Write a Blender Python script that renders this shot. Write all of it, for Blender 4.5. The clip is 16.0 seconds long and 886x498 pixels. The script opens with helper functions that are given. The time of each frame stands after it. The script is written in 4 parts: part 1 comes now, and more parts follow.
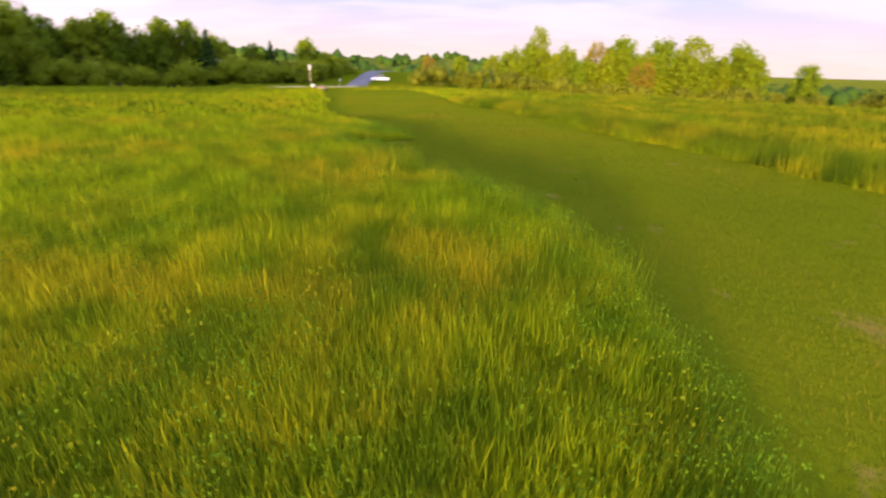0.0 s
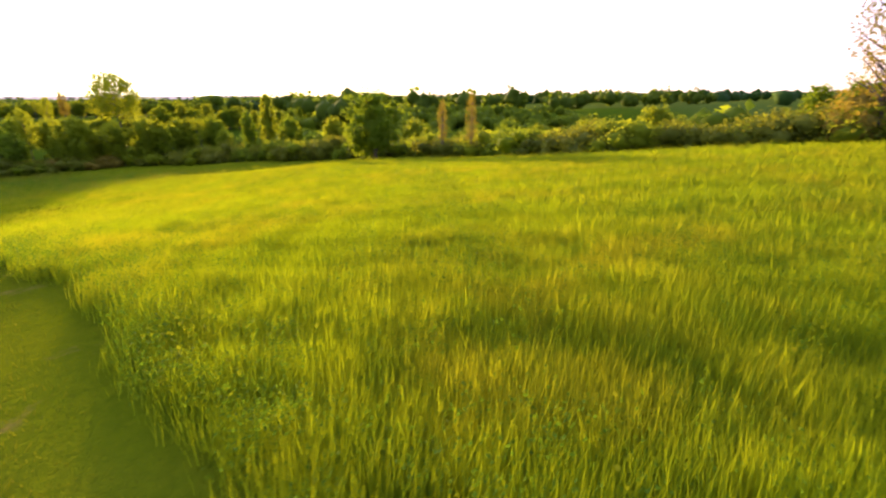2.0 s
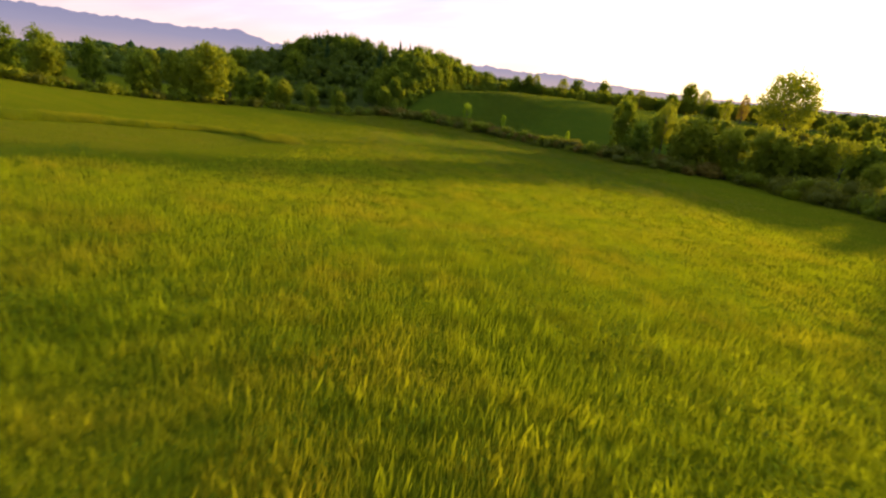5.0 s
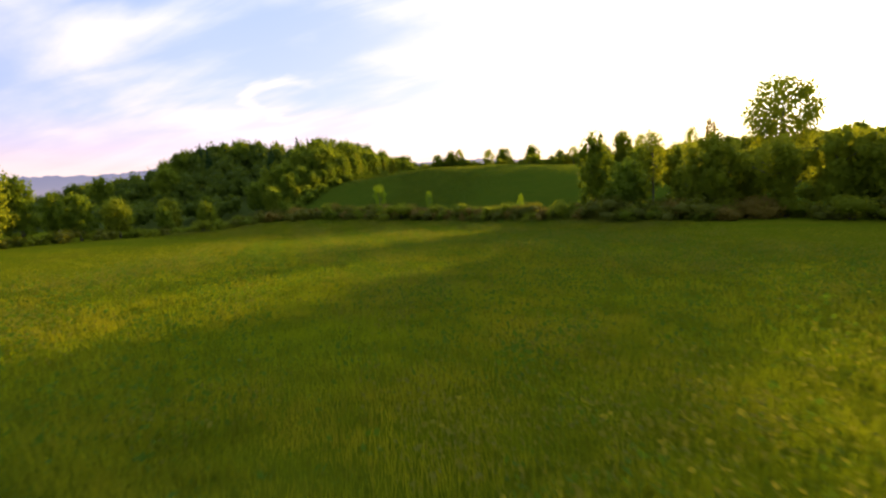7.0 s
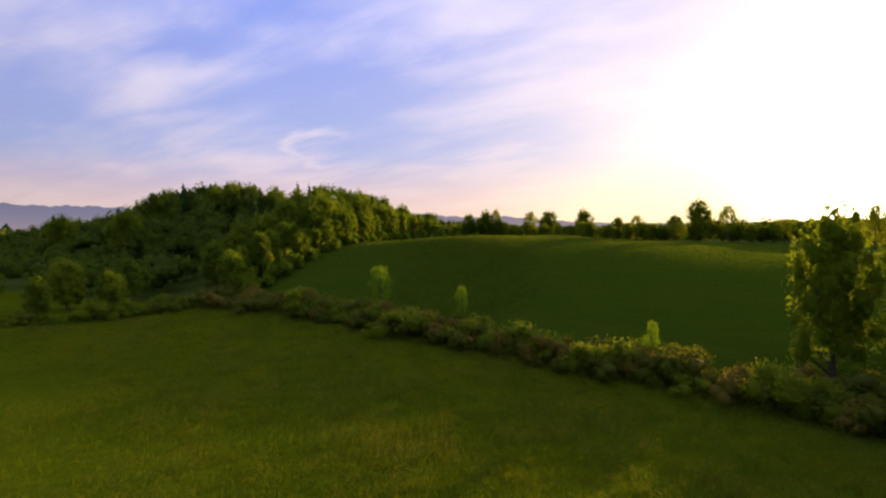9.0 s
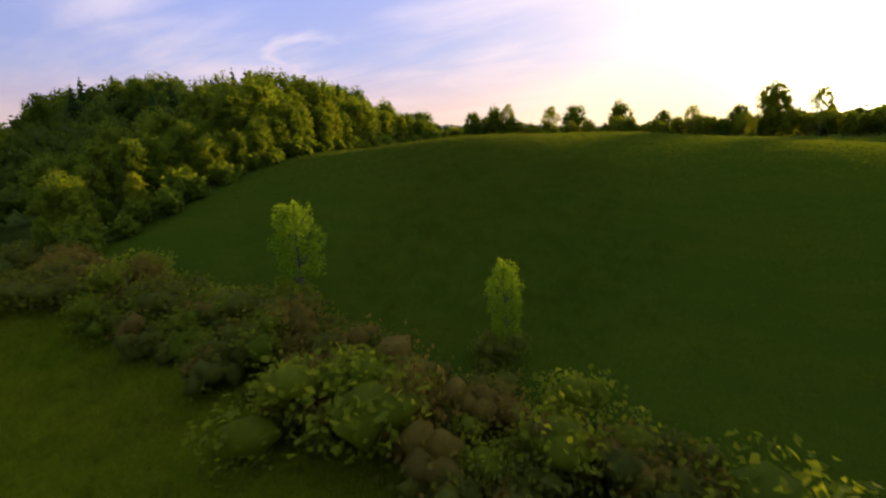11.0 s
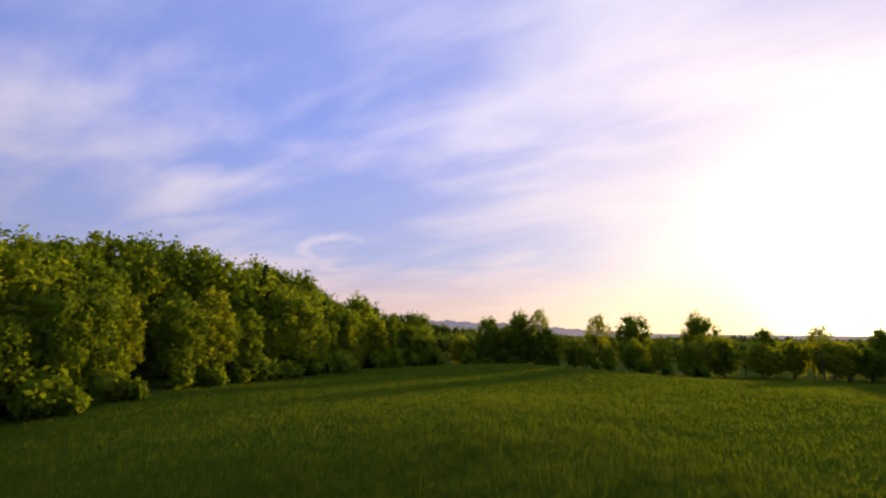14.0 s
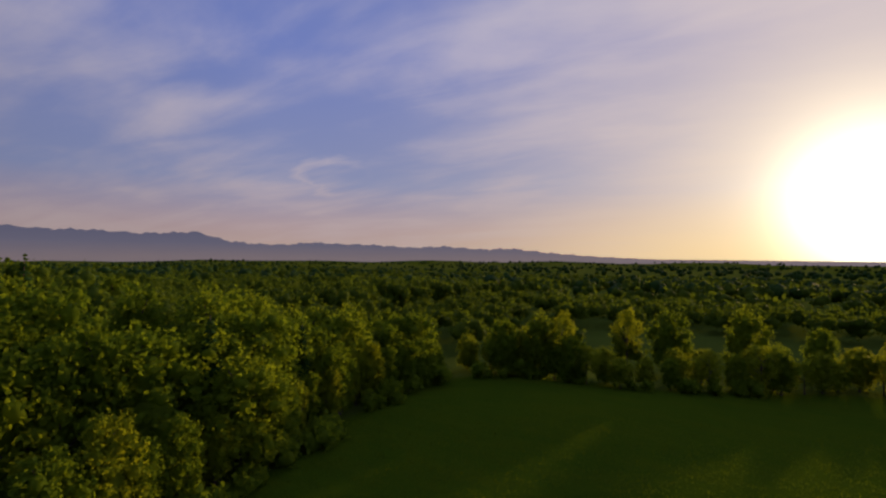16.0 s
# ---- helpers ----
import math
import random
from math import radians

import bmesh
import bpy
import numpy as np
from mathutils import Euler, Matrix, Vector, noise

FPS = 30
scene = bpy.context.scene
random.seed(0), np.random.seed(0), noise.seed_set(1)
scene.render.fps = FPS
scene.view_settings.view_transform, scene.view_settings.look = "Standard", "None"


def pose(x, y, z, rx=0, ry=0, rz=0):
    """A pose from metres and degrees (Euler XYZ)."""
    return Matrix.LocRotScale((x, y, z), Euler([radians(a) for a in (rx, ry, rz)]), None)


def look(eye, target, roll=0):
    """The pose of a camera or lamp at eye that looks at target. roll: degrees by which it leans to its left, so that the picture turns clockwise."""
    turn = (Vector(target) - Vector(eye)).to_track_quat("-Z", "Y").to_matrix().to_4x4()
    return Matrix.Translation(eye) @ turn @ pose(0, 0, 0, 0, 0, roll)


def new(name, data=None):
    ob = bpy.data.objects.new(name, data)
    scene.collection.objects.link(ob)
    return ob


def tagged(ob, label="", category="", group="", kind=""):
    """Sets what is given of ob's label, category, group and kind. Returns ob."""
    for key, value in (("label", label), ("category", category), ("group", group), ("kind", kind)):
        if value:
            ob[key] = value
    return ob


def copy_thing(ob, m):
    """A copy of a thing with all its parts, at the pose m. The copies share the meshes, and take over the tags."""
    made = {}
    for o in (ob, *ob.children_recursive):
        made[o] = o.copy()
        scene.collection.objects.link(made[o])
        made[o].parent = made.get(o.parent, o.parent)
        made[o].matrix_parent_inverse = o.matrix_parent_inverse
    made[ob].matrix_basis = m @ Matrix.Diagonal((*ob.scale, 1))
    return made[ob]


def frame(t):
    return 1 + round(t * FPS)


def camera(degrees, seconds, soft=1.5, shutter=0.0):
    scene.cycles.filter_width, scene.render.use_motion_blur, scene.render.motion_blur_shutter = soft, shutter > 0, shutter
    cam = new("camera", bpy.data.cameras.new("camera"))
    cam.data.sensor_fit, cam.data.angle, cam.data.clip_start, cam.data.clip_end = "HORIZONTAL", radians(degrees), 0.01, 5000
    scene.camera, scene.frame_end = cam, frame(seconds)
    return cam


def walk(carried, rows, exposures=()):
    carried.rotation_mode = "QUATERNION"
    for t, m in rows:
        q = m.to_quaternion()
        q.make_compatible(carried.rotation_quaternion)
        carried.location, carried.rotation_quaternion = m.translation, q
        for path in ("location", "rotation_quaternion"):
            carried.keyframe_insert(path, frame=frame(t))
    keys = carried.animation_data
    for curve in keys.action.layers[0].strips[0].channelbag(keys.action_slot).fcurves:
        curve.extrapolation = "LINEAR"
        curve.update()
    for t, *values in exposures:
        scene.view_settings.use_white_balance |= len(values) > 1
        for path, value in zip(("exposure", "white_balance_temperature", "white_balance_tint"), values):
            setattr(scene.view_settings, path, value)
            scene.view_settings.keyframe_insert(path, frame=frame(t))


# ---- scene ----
# ---------------------------------------------------------------- camera
PATH = [
    (0.0, (7.23, 7.29, -1.29), -175.43, -22.21, 1.50),
    (0.2, (5.99, 6.97, -1.24), -162.08, -23.55, 5.36),
    (0.5, (2.96, 6.11, -1.33), -138.02, -26.15, 9.65),
    (0.8, (1.26, 5.20, -1.14), -122.18, -27.86, 7.85),
    (1.0, (1.07, 4.12, -1.19), -110.58, -27.30, 4.72),
    (1.2, (0.81, 2.01, -1.17), -97.44, -25.50, -0.19),
    (1.5, (0.99, -0.33, -0.97), -75.56, -21.02, -3.19),
    (1.8, (3.08, -0.95, -1.33), -54.94, -18.12, -1.95),
    (2.0, (4.40, -1.03, -1.41), -44.64, -18.40, -0.51),
    (2.5, (9.10, 0.93, -1.10), -32.34, -17.10, -1.91),
    (3.0, (16.75, 6.07, -0.52), -15.64, -18.10, 3.76),
    (3.5, (21.91, 5.88, 0.06), 6.20, -19.98, 11.31),
    (4.0, (25.42, 9.75, -0.38), 22.59, -21.76, 12.83),
    (4.2, (28.92, 10.64, -0.26), 27.66, -22.10, 12.61),
    (6.3, (16.36, 42.07, -6.39), 24.59, -14.81, -2.74),
    (6.5, (15.37, 45.66, -6.36), 24.81, -12.73, -3.19),
    (7.0, (11.61, 53.09, -7.28), 23.52, -9.22, -4.74),
    (7.5, (6.77, 62.13, -7.76), 24.67, -7.58, -2.98),
    (8.0, (3.03, 71.05, -7.03), 26.72, -2.27, 1.26),
    (8.5, (-1.31, 79.91, -5.17), 26.62, -1.16, 1.89),
    (9.0, (-5.76, 88.71, -3.94), 25.93, -2.57, -0.90),
    (9.5, (-9.62, 96.30, -3.64), 24.98, -5.96, -4.15),
    (10.0, (-13.60, 103.08, -4.34), 25.48, -12.06, -4.01),
    (10.2, (-15.58, 105.51, -5.16), 25.48, -13.25, -3.65),
    (12.3, (-31.59, 147.41, -5.96), 26.38, -12.90, -2.25),
    (12.5, (-33.54, 149.94, -5.92), 26.73, -11.51, -2.65),
    (13.0, (-34.34, 154.19, -6.09), 27.47, -2.12, -1.96),
    (13.5, (-34.33, 159.20, -5.29), 29.22, 6.24, -1.09),
    (14.0, (-38.20, 162.12, -2.24), 27.30, 10.26, 0.49),
    (14.5, (-41.88, 165.98, 0.53), 26.69, 11.07, 1.40),
    (15.0, (-43.03, 168.98, 4.00), 27.50, 11.65, 1.82),
    (15.2, (-43.78, 170.17, 5.60), 27.45, 12.51, 2.5),
    (15.5, (-44.85, 171.80, 8.00), 27.49, 8.33, 1.7),
    (16.0, (-46.87, 175.32, 11.65), 26.85, 1.07, 0.40),
]


def heading(eye, yaw, pitch, lean):
    """A pose from a place, a heading (degrees to the left of +y), a tilt and a lean to the left."""
    y, p = radians(yaw), radians(pitch)
    ahead = Vector((-math.sin(y) * math.cos(p), math.cos(y) * math.cos(p), math.sin(p)))
    return look(eye, Vector(eye) + ahead, lean)


cam = camera(87, 16.0, soft=2.3, shutter=0.12)
EXPOSURES = [(0.0, 1.42, 6900, 12), (0.6, 1.25, 6800, 4), (1.0, 1.08, 6700, -6), (1.5, 1.36, 6700, 6), (2.0, 1.28, 6800, 12), (2.5, 0.9, 6900, 13), (3.0, 0.66, 6900, 13), (3.5, 0.52, 6900, 13), (4.2, 0.4, 6900, 13), (6.3, 0.74, 6900, 10),
             (7.0, 0.54, 6900, 9), (7.5, 0.27, 6900, 8), (8.0, 0.12, 6900, 9), (9.0, -0.16, 6900, 9), (10.2, -0.34, 6900, 10), (12.3, 0.45, 6900, 10), (13.0, 0.2, 6900, 9), (13.5, 0.1, 6900, 9), (14.0, -0.25, 6900, 9),
             (14.5, -0.55, 6800, 8), (15.2, -0.9, 6800, 9), (16.0, -1.1, 6800, 10)]
walk(cam, [(t, heading(e, yaw, pitch, lean)) for t, e, yaw, pitch, lean in PATH], EXPOSURES)

# ---------------------------------------------------------------- light
SUN_YAW, SUN_UP = -16.0, 5.2          # degrees left of +y, degrees above the horizon
sun_dir = Vector((-math.sin(radians(SUN_YAW)) * math.cos(radians(SUN_UP)),
                  math.cos(radians(SUN_YAW)) * math.cos(radians(SUN_UP)), math.sin(radians(SUN_UP))))
lamp = bpy.data.lights.new("sun", "SUN")
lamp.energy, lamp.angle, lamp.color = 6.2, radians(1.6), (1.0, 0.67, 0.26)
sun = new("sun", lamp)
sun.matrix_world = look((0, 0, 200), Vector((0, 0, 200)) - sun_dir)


def math_node(nt, op, a, b=None, c=None):
    n = nt.nodes.new("ShaderNodeMath")
    n.operation = op
    for i, v in enumerate((a, b, c)):
        if v is None:
            continue
        if isinstance(v, (int, float)):
            n.inputs[i].default_value = v
        else:
            nt.links.new(v, n.inputs[i])
    return n.outputs[0]


def ramp(nt, fac, stops):
    n = nt.nodes.new("ShaderNodeValToRGB")
    while len(n.color_ramp.elements) < len(stops):
        n.color_ramp.elements.new(0.5)
    for el, (p, c) in zip(n.color_ramp.elements, stops):
        el.position, el.color = p, (*c, 1) if len(c) == 3 else c
    nt.links.new(fac, n.inputs[0])
    return n.outputs[0]


def mix(nt, fac, a, b, blend="MIX"):
    n = nt.nodes.new("ShaderNodeMix")
    n.data_type, n.blend_type = "RGBA", blend
    for i, v in ((0, fac), (6, a), (7, b)):
        if isinstance(v, (int, float)):
            n.inputs[i].default_value = v
        elif isinstance(v, tuple):
            n.inputs[i].default_value = (*v, 1)
        else:
            nt.links.new(v, n.inputs[i])
    return n.outputs[2]


def noise_tex(nt, vec, scale, detail=3.0, rough=0.55, distortion=0.0):
    n = nt.nodes.new("ShaderNodeTexNoise")
    n.inputs["Scale"].default_value = scale
    n.inputs["Detail"].default_value = detail
    n.inputs["Roughness"].default_value = rough
    n.inputs["Distortion"].default_value = distortion
    if vec is not None:
        nt.links.new(vec, n.inputs["Vector"])
    return n.outputs[0]


def mapping(nt, vec, scale=(1, 1, 1), rot=(0, 0, 0), loc=(0, 0, 0)):
    n = nt.nodes.new("ShaderNodeMapping")
    n.inputs["Scale"].default_value, n.inputs["Rotation"].default_value, n.inputs["Location"].default_value = scale, rot, loc
    nt.links.new(vec, n.inputs[0])
    return n.outputs[0]


world = bpy.data.worlds.new("sky")
scene.world = world
world.use_nodes = True
wt = world.node_tree
wt.nodes.clear()
sky = wt.nodes.new("ShaderNodeTexSky")
sky.sky_type, sky.sun_disc = "NISHITA", False
sky.sun_elevation, sky.sun_rotation = radians(6.0), radians(-SUN_YAW)
sky.air_density, sky.dust_density, sky.ozone_density = 1.0, 1.5, 2.5
tc = wt.nodes.new("ShaderNodeTexCoord")
# thin streaked clouds: direction flattened onto a high layer
sep = wt.nodes.new("ShaderNodeSeparateXYZ")
wt.links.new(tc.outputs["Generated"], sep.inputs[0])
up = math_node(wt, "MAXIMUM", sep.outputs[2], 0.0)
den = math_node(wt, "ADD", up, 0.16)
comb = wt.nodes.new("ShaderNodeCombineXYZ")
wt.links.new(math_node(wt, "DIVIDE", sep.outputs[0], den), comb.inputs[0])
wt.links.new(math_node(wt, "DIVIDE", sep.outputs[1], den), comb.inputs[1])
flat = comb.outputs[0]
c1 = noise_tex(wt, mapping(wt, flat, (0.75, 1.15, 1), (0, 0, radians(35)), (3.1, 0.4, 0)), 1.0, 7, 0.5, 0.25)
c2 = noise_tex(wt, mapping(wt, flat, (0.6, 1.9, 1), (0, 0, radians(-24)), (1.2, 7.7, 0)), 2.0, 7, 0.52, 0.5)
cl = math_node(wt, "ADD", math_node(wt, "MULTIPLY", c1, 0.72), math_node(wt, "MULTIPLY", c2, 0.28))
cloud = wt.nodes.new("ShaderNodeMapRange")
cloud.interpolation_type = "SMOOTHSTEP"
cloud.inputs[1].default_value, cloud.inputs[2].default_value = 0.40, 0.66
cloud.inputs[3].default_value, cloud.inputs[4].default_value = 0.0, 0.85
wt.links.new(cl, cloud.inputs[0])
# one hooked wisp of cirrus above the wood
az = math_node(wt, "ARCTAN2", math_node(wt, "MULTIPLY", sep.outputs[0], -1.0), sep.outputs[1])
hu = math_node(wt, "DIVIDE", math_node(wt, "SUBTRACT", az, radians(39.8)), radians(4.6))
hv = math_node(wt, "DIVIDE", math_node(wt, "SUBTRACT", math_node(wt, "ARCSINE", sep.outputs[2]), radians(9.6)), radians(1.7))
hr = math_node(wt, "SQRT", math_node(wt, "ADD", math_node(wt, "MULTIPLY", hu, hu), math_node(wt, "MULTIPLY", hv, hv)))
hr = math_node(wt, "ADD", hr, math_node(wt, "MULTIPLY", math_node(wt, "SUBTRACT", c2, 0.5), 2.6))
wisp = math_node(wt, "MAXIMUM", math_node(wt, "SUBTRACT", 1.0, math_node(wt, "MULTIPLY", math_node(wt, "ABSOLUTE", math_node(wt, "SUBTRACT", hr, 1.0)), 2.4)), 0.0)
side = wt.nodes.new("ShaderNodeMapRange")
side.inputs[1].default_value, side.inputs[2].default_value = -1.0, 0.2
wt.links.new(hu, side.inputs[0])
wisp = math_node(wt, "MULTIPLY", math_node(wt, "MULTIPLY", wisp, side.outputs[0]), 0.7)
# glow round the low sun
dot = wt.nodes.new("ShaderNodeVectorMath")
dot.operation = "DOT_PRODUCT"
dot.inputs[1].default_value = sun_dir
nrm = wt.nodes.new("ShaderNodeVectorMath")
nrm.operation = "NORMALIZE"
wt.links.new(tc.outputs["Generated"], nrm.inputs[0])
wt.links.new(nrm.outputs[0], dot.inputs[0])
toward = math_node(wt, "MAXIMUM", dot.outputs["Value"], 0.0)
wide = math_node(wt, "POWER", toward, 7.0)
tight = math_node(wt, "POWER", toward, 36.0)
core = math_node(wt, "POWER", toward, 260.0)
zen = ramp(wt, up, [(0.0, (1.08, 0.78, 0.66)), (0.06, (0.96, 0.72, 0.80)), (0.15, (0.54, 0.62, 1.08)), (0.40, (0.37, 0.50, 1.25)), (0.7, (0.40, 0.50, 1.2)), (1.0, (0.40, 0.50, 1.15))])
dim = mix(wt, 1.0, sky.outputs[0], (0.10, 0.10, 0.10), "MULTIPLY")
away = wt.nodes.new("ShaderNodeMapRange")
away.inputs[1].default_value, away.inputs[2].default_value, away.inputs[3].default_value, away.inputs[4].default_value = 0.45, -0.75, 0.0, 1.0
wt.links.new(dot.outputs["Value"], away.inputs[0])
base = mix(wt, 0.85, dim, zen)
base = mix(wt, away.outputs[0], base, mix(wt, 1.0, base, (0.42, 0.48, 0.56), "MULTIPLY"))
veil = ramp(wt, up, [(0.0, (0.95, 0.72, 0.70)), (0.2, (0.92, 0.84, 1.06)), (0.4, (1.05, 0.98, 1.26)), (0.6, (0.98, 0.97, 1.28)), (1.0, (0.65, 0.67, 0.98))])
veil = mix(wt, away.outputs[0], veil, mix(wt, 1.0, veil, (0.44, 0.48, 0.50), "MULTIPLY"))
cloudy = mix(wt, math_node(wt, "MAXIMUM", cloud.outputs[0], wisp), base, veil)
lit = mix(wt, math_node(wt, "MULTIPLY", wide, 0.66), cloudy, (1.9, 1.55, 1.30))
lit = mix(wt, math_node(wt, "MULTIPLY", tight, 0.45), lit, (2.6, 2.2, 1.6))
band = math_node(wt, "MULTIPLY", math_node(wt, "MAXIMUM", math_node(wt, "SUBTRACT", 1.0, math_node(wt, "DIVIDE", up, 0.13)), 0.0), math_node(wt, "POWER", toward, 9.0))
lit = mix(wt, math_node(wt, "MULTIPLY", band, 0.8), lit, (2.1, 1.50, 0.62))
core = math_node(wt, "MULTIPLY", math_node(wt, "ADD", core, math_node(wt, "MULTIPLY", math_node(wt, "POWER", toward, 90.0), 0.14)), 0.9)
glow = mix(wt, math_node(wt, "MULTIPLY", core, 0.9), lit, (9.0, 8.2, 6.0))
bg = wt.nodes.new("ShaderNodeBackground")
bg.inputs[1].default_value = 1.0
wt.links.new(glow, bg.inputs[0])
wo = wt.nodes.new("ShaderNodeOutputWorld")
wt.links.new(bg.outputs[0], wo.inputs[0])
# ---------------------------------------------------------------- materials
def material(name, rough=0.9):
    m = bpy.data.materials.new(name)
    m.use_nodes = True
    nt = m.node_tree
    p = nt.nodes["Principled BSDF"]
    p.inputs["Roughness"].default_value = rough
    p.inputs["Specular IOR Level"].default_value = 0.06
    return m, nt, p


def foliage(name, dark, light, through_col, glassy=0.35, patch=None, clump=None, tips=None):
    """Leaves: two tones, varied from clump to clump and from tree to tree, that let light through."""
    m, nt, p = material(name, 0.75)
    geo = nt.nodes.new("ShaderNodeNewGeometry")
    info = nt.nodes.new("ShaderNodeObjectInfo")
    f = math_node(nt, "ADD", math_node(nt, "MULTIPLY", geo.outputs["Random Per Island"], 0.5), math_node(nt, "MULTIPLY", info.outputs["Random"], 0.5))
    col = ramp(nt, f, [(0.0, dark), (1.0, light)] if tips is None else [(0.0, dark), (0.86, light), (0.93, tips)])
    tex = nt.nodes.new("ShaderNodeTexCoord")
    spots = noise_tex(nt, tex.outputs["Object"], 3.0, 4, 0.7)
    col = mix(nt, math_node(nt, "MULTIPLY", spots, 0.35), col, dark)
    if patch:
        area = noise_tex(nt, tex.outputs["Object"], 0.22, 4, 0.6)
        col = mix(nt, math_node(nt, "MULTIPLY", ramp(nt, area, [(0.42, (0, 0, 0)), (0.66, (1, 1, 1))]), 0.72), col, patch)
    if clump:
        tuft = noise_tex(nt, tex.outputs["Object"], 0.75, 3, 0.6)
        col = mix(nt, math_node(nt, "MULTIPLY", ramp(nt, tuft, [(0.47, (0, 0, 0)), (0.60, (1, 1, 1))]), 0.8), col, clump)
    nt.links.new(col, p.inputs["Base Color"])
    tr = nt.nodes.new("ShaderNodeBsdfTranslucent")
    nt.links.new(mix(nt, 0.5, col, through_col), tr.inputs[0])
    mx = nt.nodes.new("ShaderNodeMixShader")
    mx.inputs[0].default_value = glassy
    nt.links.new(p.outputs[0], mx.inputs[1])
    nt.links.new(tr.outputs[0], mx.inputs[2])
    nt.links.new(mx.outputs[0], nt.nodes["Material Output"].inputs[0])
    return m


LEAF = foliage("leaf_broad", (0.115, 0.165, 0.010), (0.175, 0.245, 0.016), (0.44, 0.52, 0.02), 0.55)
LEAF_WOOD = foliage("leaf_wood", (0.105, 0.165, 0.011), (0.155, 0.225, 0.015), (0.34, 0.43, 0.016), 0.54)
LEAF_DEEP = foliage("leaf_deep_wood", (0.06, 0.105, 0.010), (0.115, 0.165, 0.013), (0.23, 0.30, 0.015), 0.45)
LEAF_LIGHT = foliage("leaf_light", (0.145, 0.195, 0.010), (0.22, 0.28, 0.018), (0.56, 0.58, 0.025), 0.55)
LEAF_YOUNG = foliage("leaf_young", (0.12, 0.215, 0.010), (0.19, 0.31, 0.016), (0.46, 0.64, 0.02), 0.6)
LEAF_DARK = foliage("leaf_dark", (0.020, 0.056, 0.010), (0.06, 0.11, 0.014), (0.12, 0.19, 0.015), 0.25)
LEAF_BUSH = foliage("leaf_bush", (0.08, 0.105, 0.012), (0.19, 0.21, 0.020), (0.38, 0.36, 0.02), 0.45)
LEAF_RUST = foliage("leaf_rust", (0.14, 0.12, 0.018), (0.30, 0.23, 0.03), (0.48, 0.34, 0.03), 0.45)
GRASS = foliage("grass_blades", (0.15, 0.23, 0.004), (0.235, 0.315, 0.008), (0.41, 0.47, 0.010), 0.55, patch=(0.36, 0.25, 0.014), clump=(0.06, 0.135, 0.005), tips=(0.42, 0.43, 0.06))
HAY = foliage("hay_blades", (0.075, 0.135, 0.005), (0.135, 0.185, 0.008), (0.32, 0.36, 0.010), 0.52, patch=(0.33, 0.26, 0.012), clump=(0.025, 0.060, 0.004))
STUBBLE = foliage("mown_blades", (0.058, 0.108, 0.004), (0.105, 0.14, 0.007), (0.24, 0.25, 0.010), 0.42, patch=(0.17, 0.125, 0.013))
LEY = foliage("young_grass_blades", (0.042, 0.088, 0.008), (0.090, 0.135, 0.014), (0.24, 0.30, 0.012), 0.5, patch=(0.12, 0.145, 0.014), clump=(0.024, 0.058, 0.006))
WEED = foliage("weed_leaves", (0.05, 0.12, 0.006), (0.10, 0.19, 0.010), (0.18, 0.29, 0.012), 0.42)

BARK, nt, p = material("bark", 0.95)
tx = nt.nodes.new("ShaderNodeTexCoord")
n1 = noise_tex(nt, mapping(nt, tx.outputs["Object"], (6, 6, 1.2)), 2.0, 6, 0.7)
nt.links.new(ramp(nt, n1, [(0.3, (0.05, 0.038, 0.028)), (0.7, (0.17, 0.14, 0.11))]), p.inputs["Base Color"])
bp = nt.nodes.new("ShaderNodeBump")
bp.inputs[0].default_value = 0.6
nt.links.new(n1, bp.inputs["Height"])
nt.links.new(bp.outputs[0], p.inputs["Normal"])


def plain(name, col, rough=0.6, metal=0.0, var=0.15, scale=4.0):
    m, nt, p = material(name, rough)
    tx = nt.nodes.new("ShaderNodeTexCoord")
    n = noise_tex(nt, tx.outputs["Object"], scale, 5, 0.6)
    lo = tuple(c * (1 - var) for c in col)
    hi = tuple(min(1, c * (1 + var)) for c in col)
    nt.links.new(ramp(nt, n, [(0.3, lo), (0.7, hi)]), p.inputs["Base Color"])
    p.inputs["Metallic"].default_value = metal
    return m


# the ground: hay meadow, with the mown strip and the far plough land told apart by a vertex mask
GROUND, nt, p = material("meadow_ground", 1.0)
p.inputs["Specular IOR Level"].default_value = 0.0
p.inputs["Sheen Weight"].default_value = 0.05
p.inputs["Sheen Roughness"].default_value = 0.55
p.inputs["Sheen Tint"].default_value = (0.55, 0.55, 0.03, 1)
tx = nt.nodes.new("ShaderNodeTexCoord")
pos = tx.outputs["Object"]
big = noise_tex(nt, pos, 0.045, 4, 0.6)
mid = noise_tex(nt, mapping(nt, pos, (0.35, 1.0, 1.0), (0, 0, radians(27))), 0.35, 5, 0.65)
fine = noise_tex(nt, pos, 5.0, 6, 0.75)
hay = mix(nt, big, (0.070, 0.122, 0.003), (0.125, 0.155, 0.004))
hay = mix(nt, math_node(nt, "MULTIPLY", ramp(nt, mid, [(0.35, (0, 0, 0)), (0.7, (1, 1, 1))]), 0.5), hay, (0.19, 0.16, 0.008))
hay = mix(nt, math_node(nt, "MULTIPLY", ramp(nt, fine, [(0.35, (1, 1, 1)), (0.62, (0, 0, 0))]), 0.6), hay, (0.040, 0.080, 0.003))
mown = mix(nt, noise_tex(nt, pos, 0.5, 6, 0.7), (0.048, 0.108, 0.003), (0.115, 0.145, 0.005))
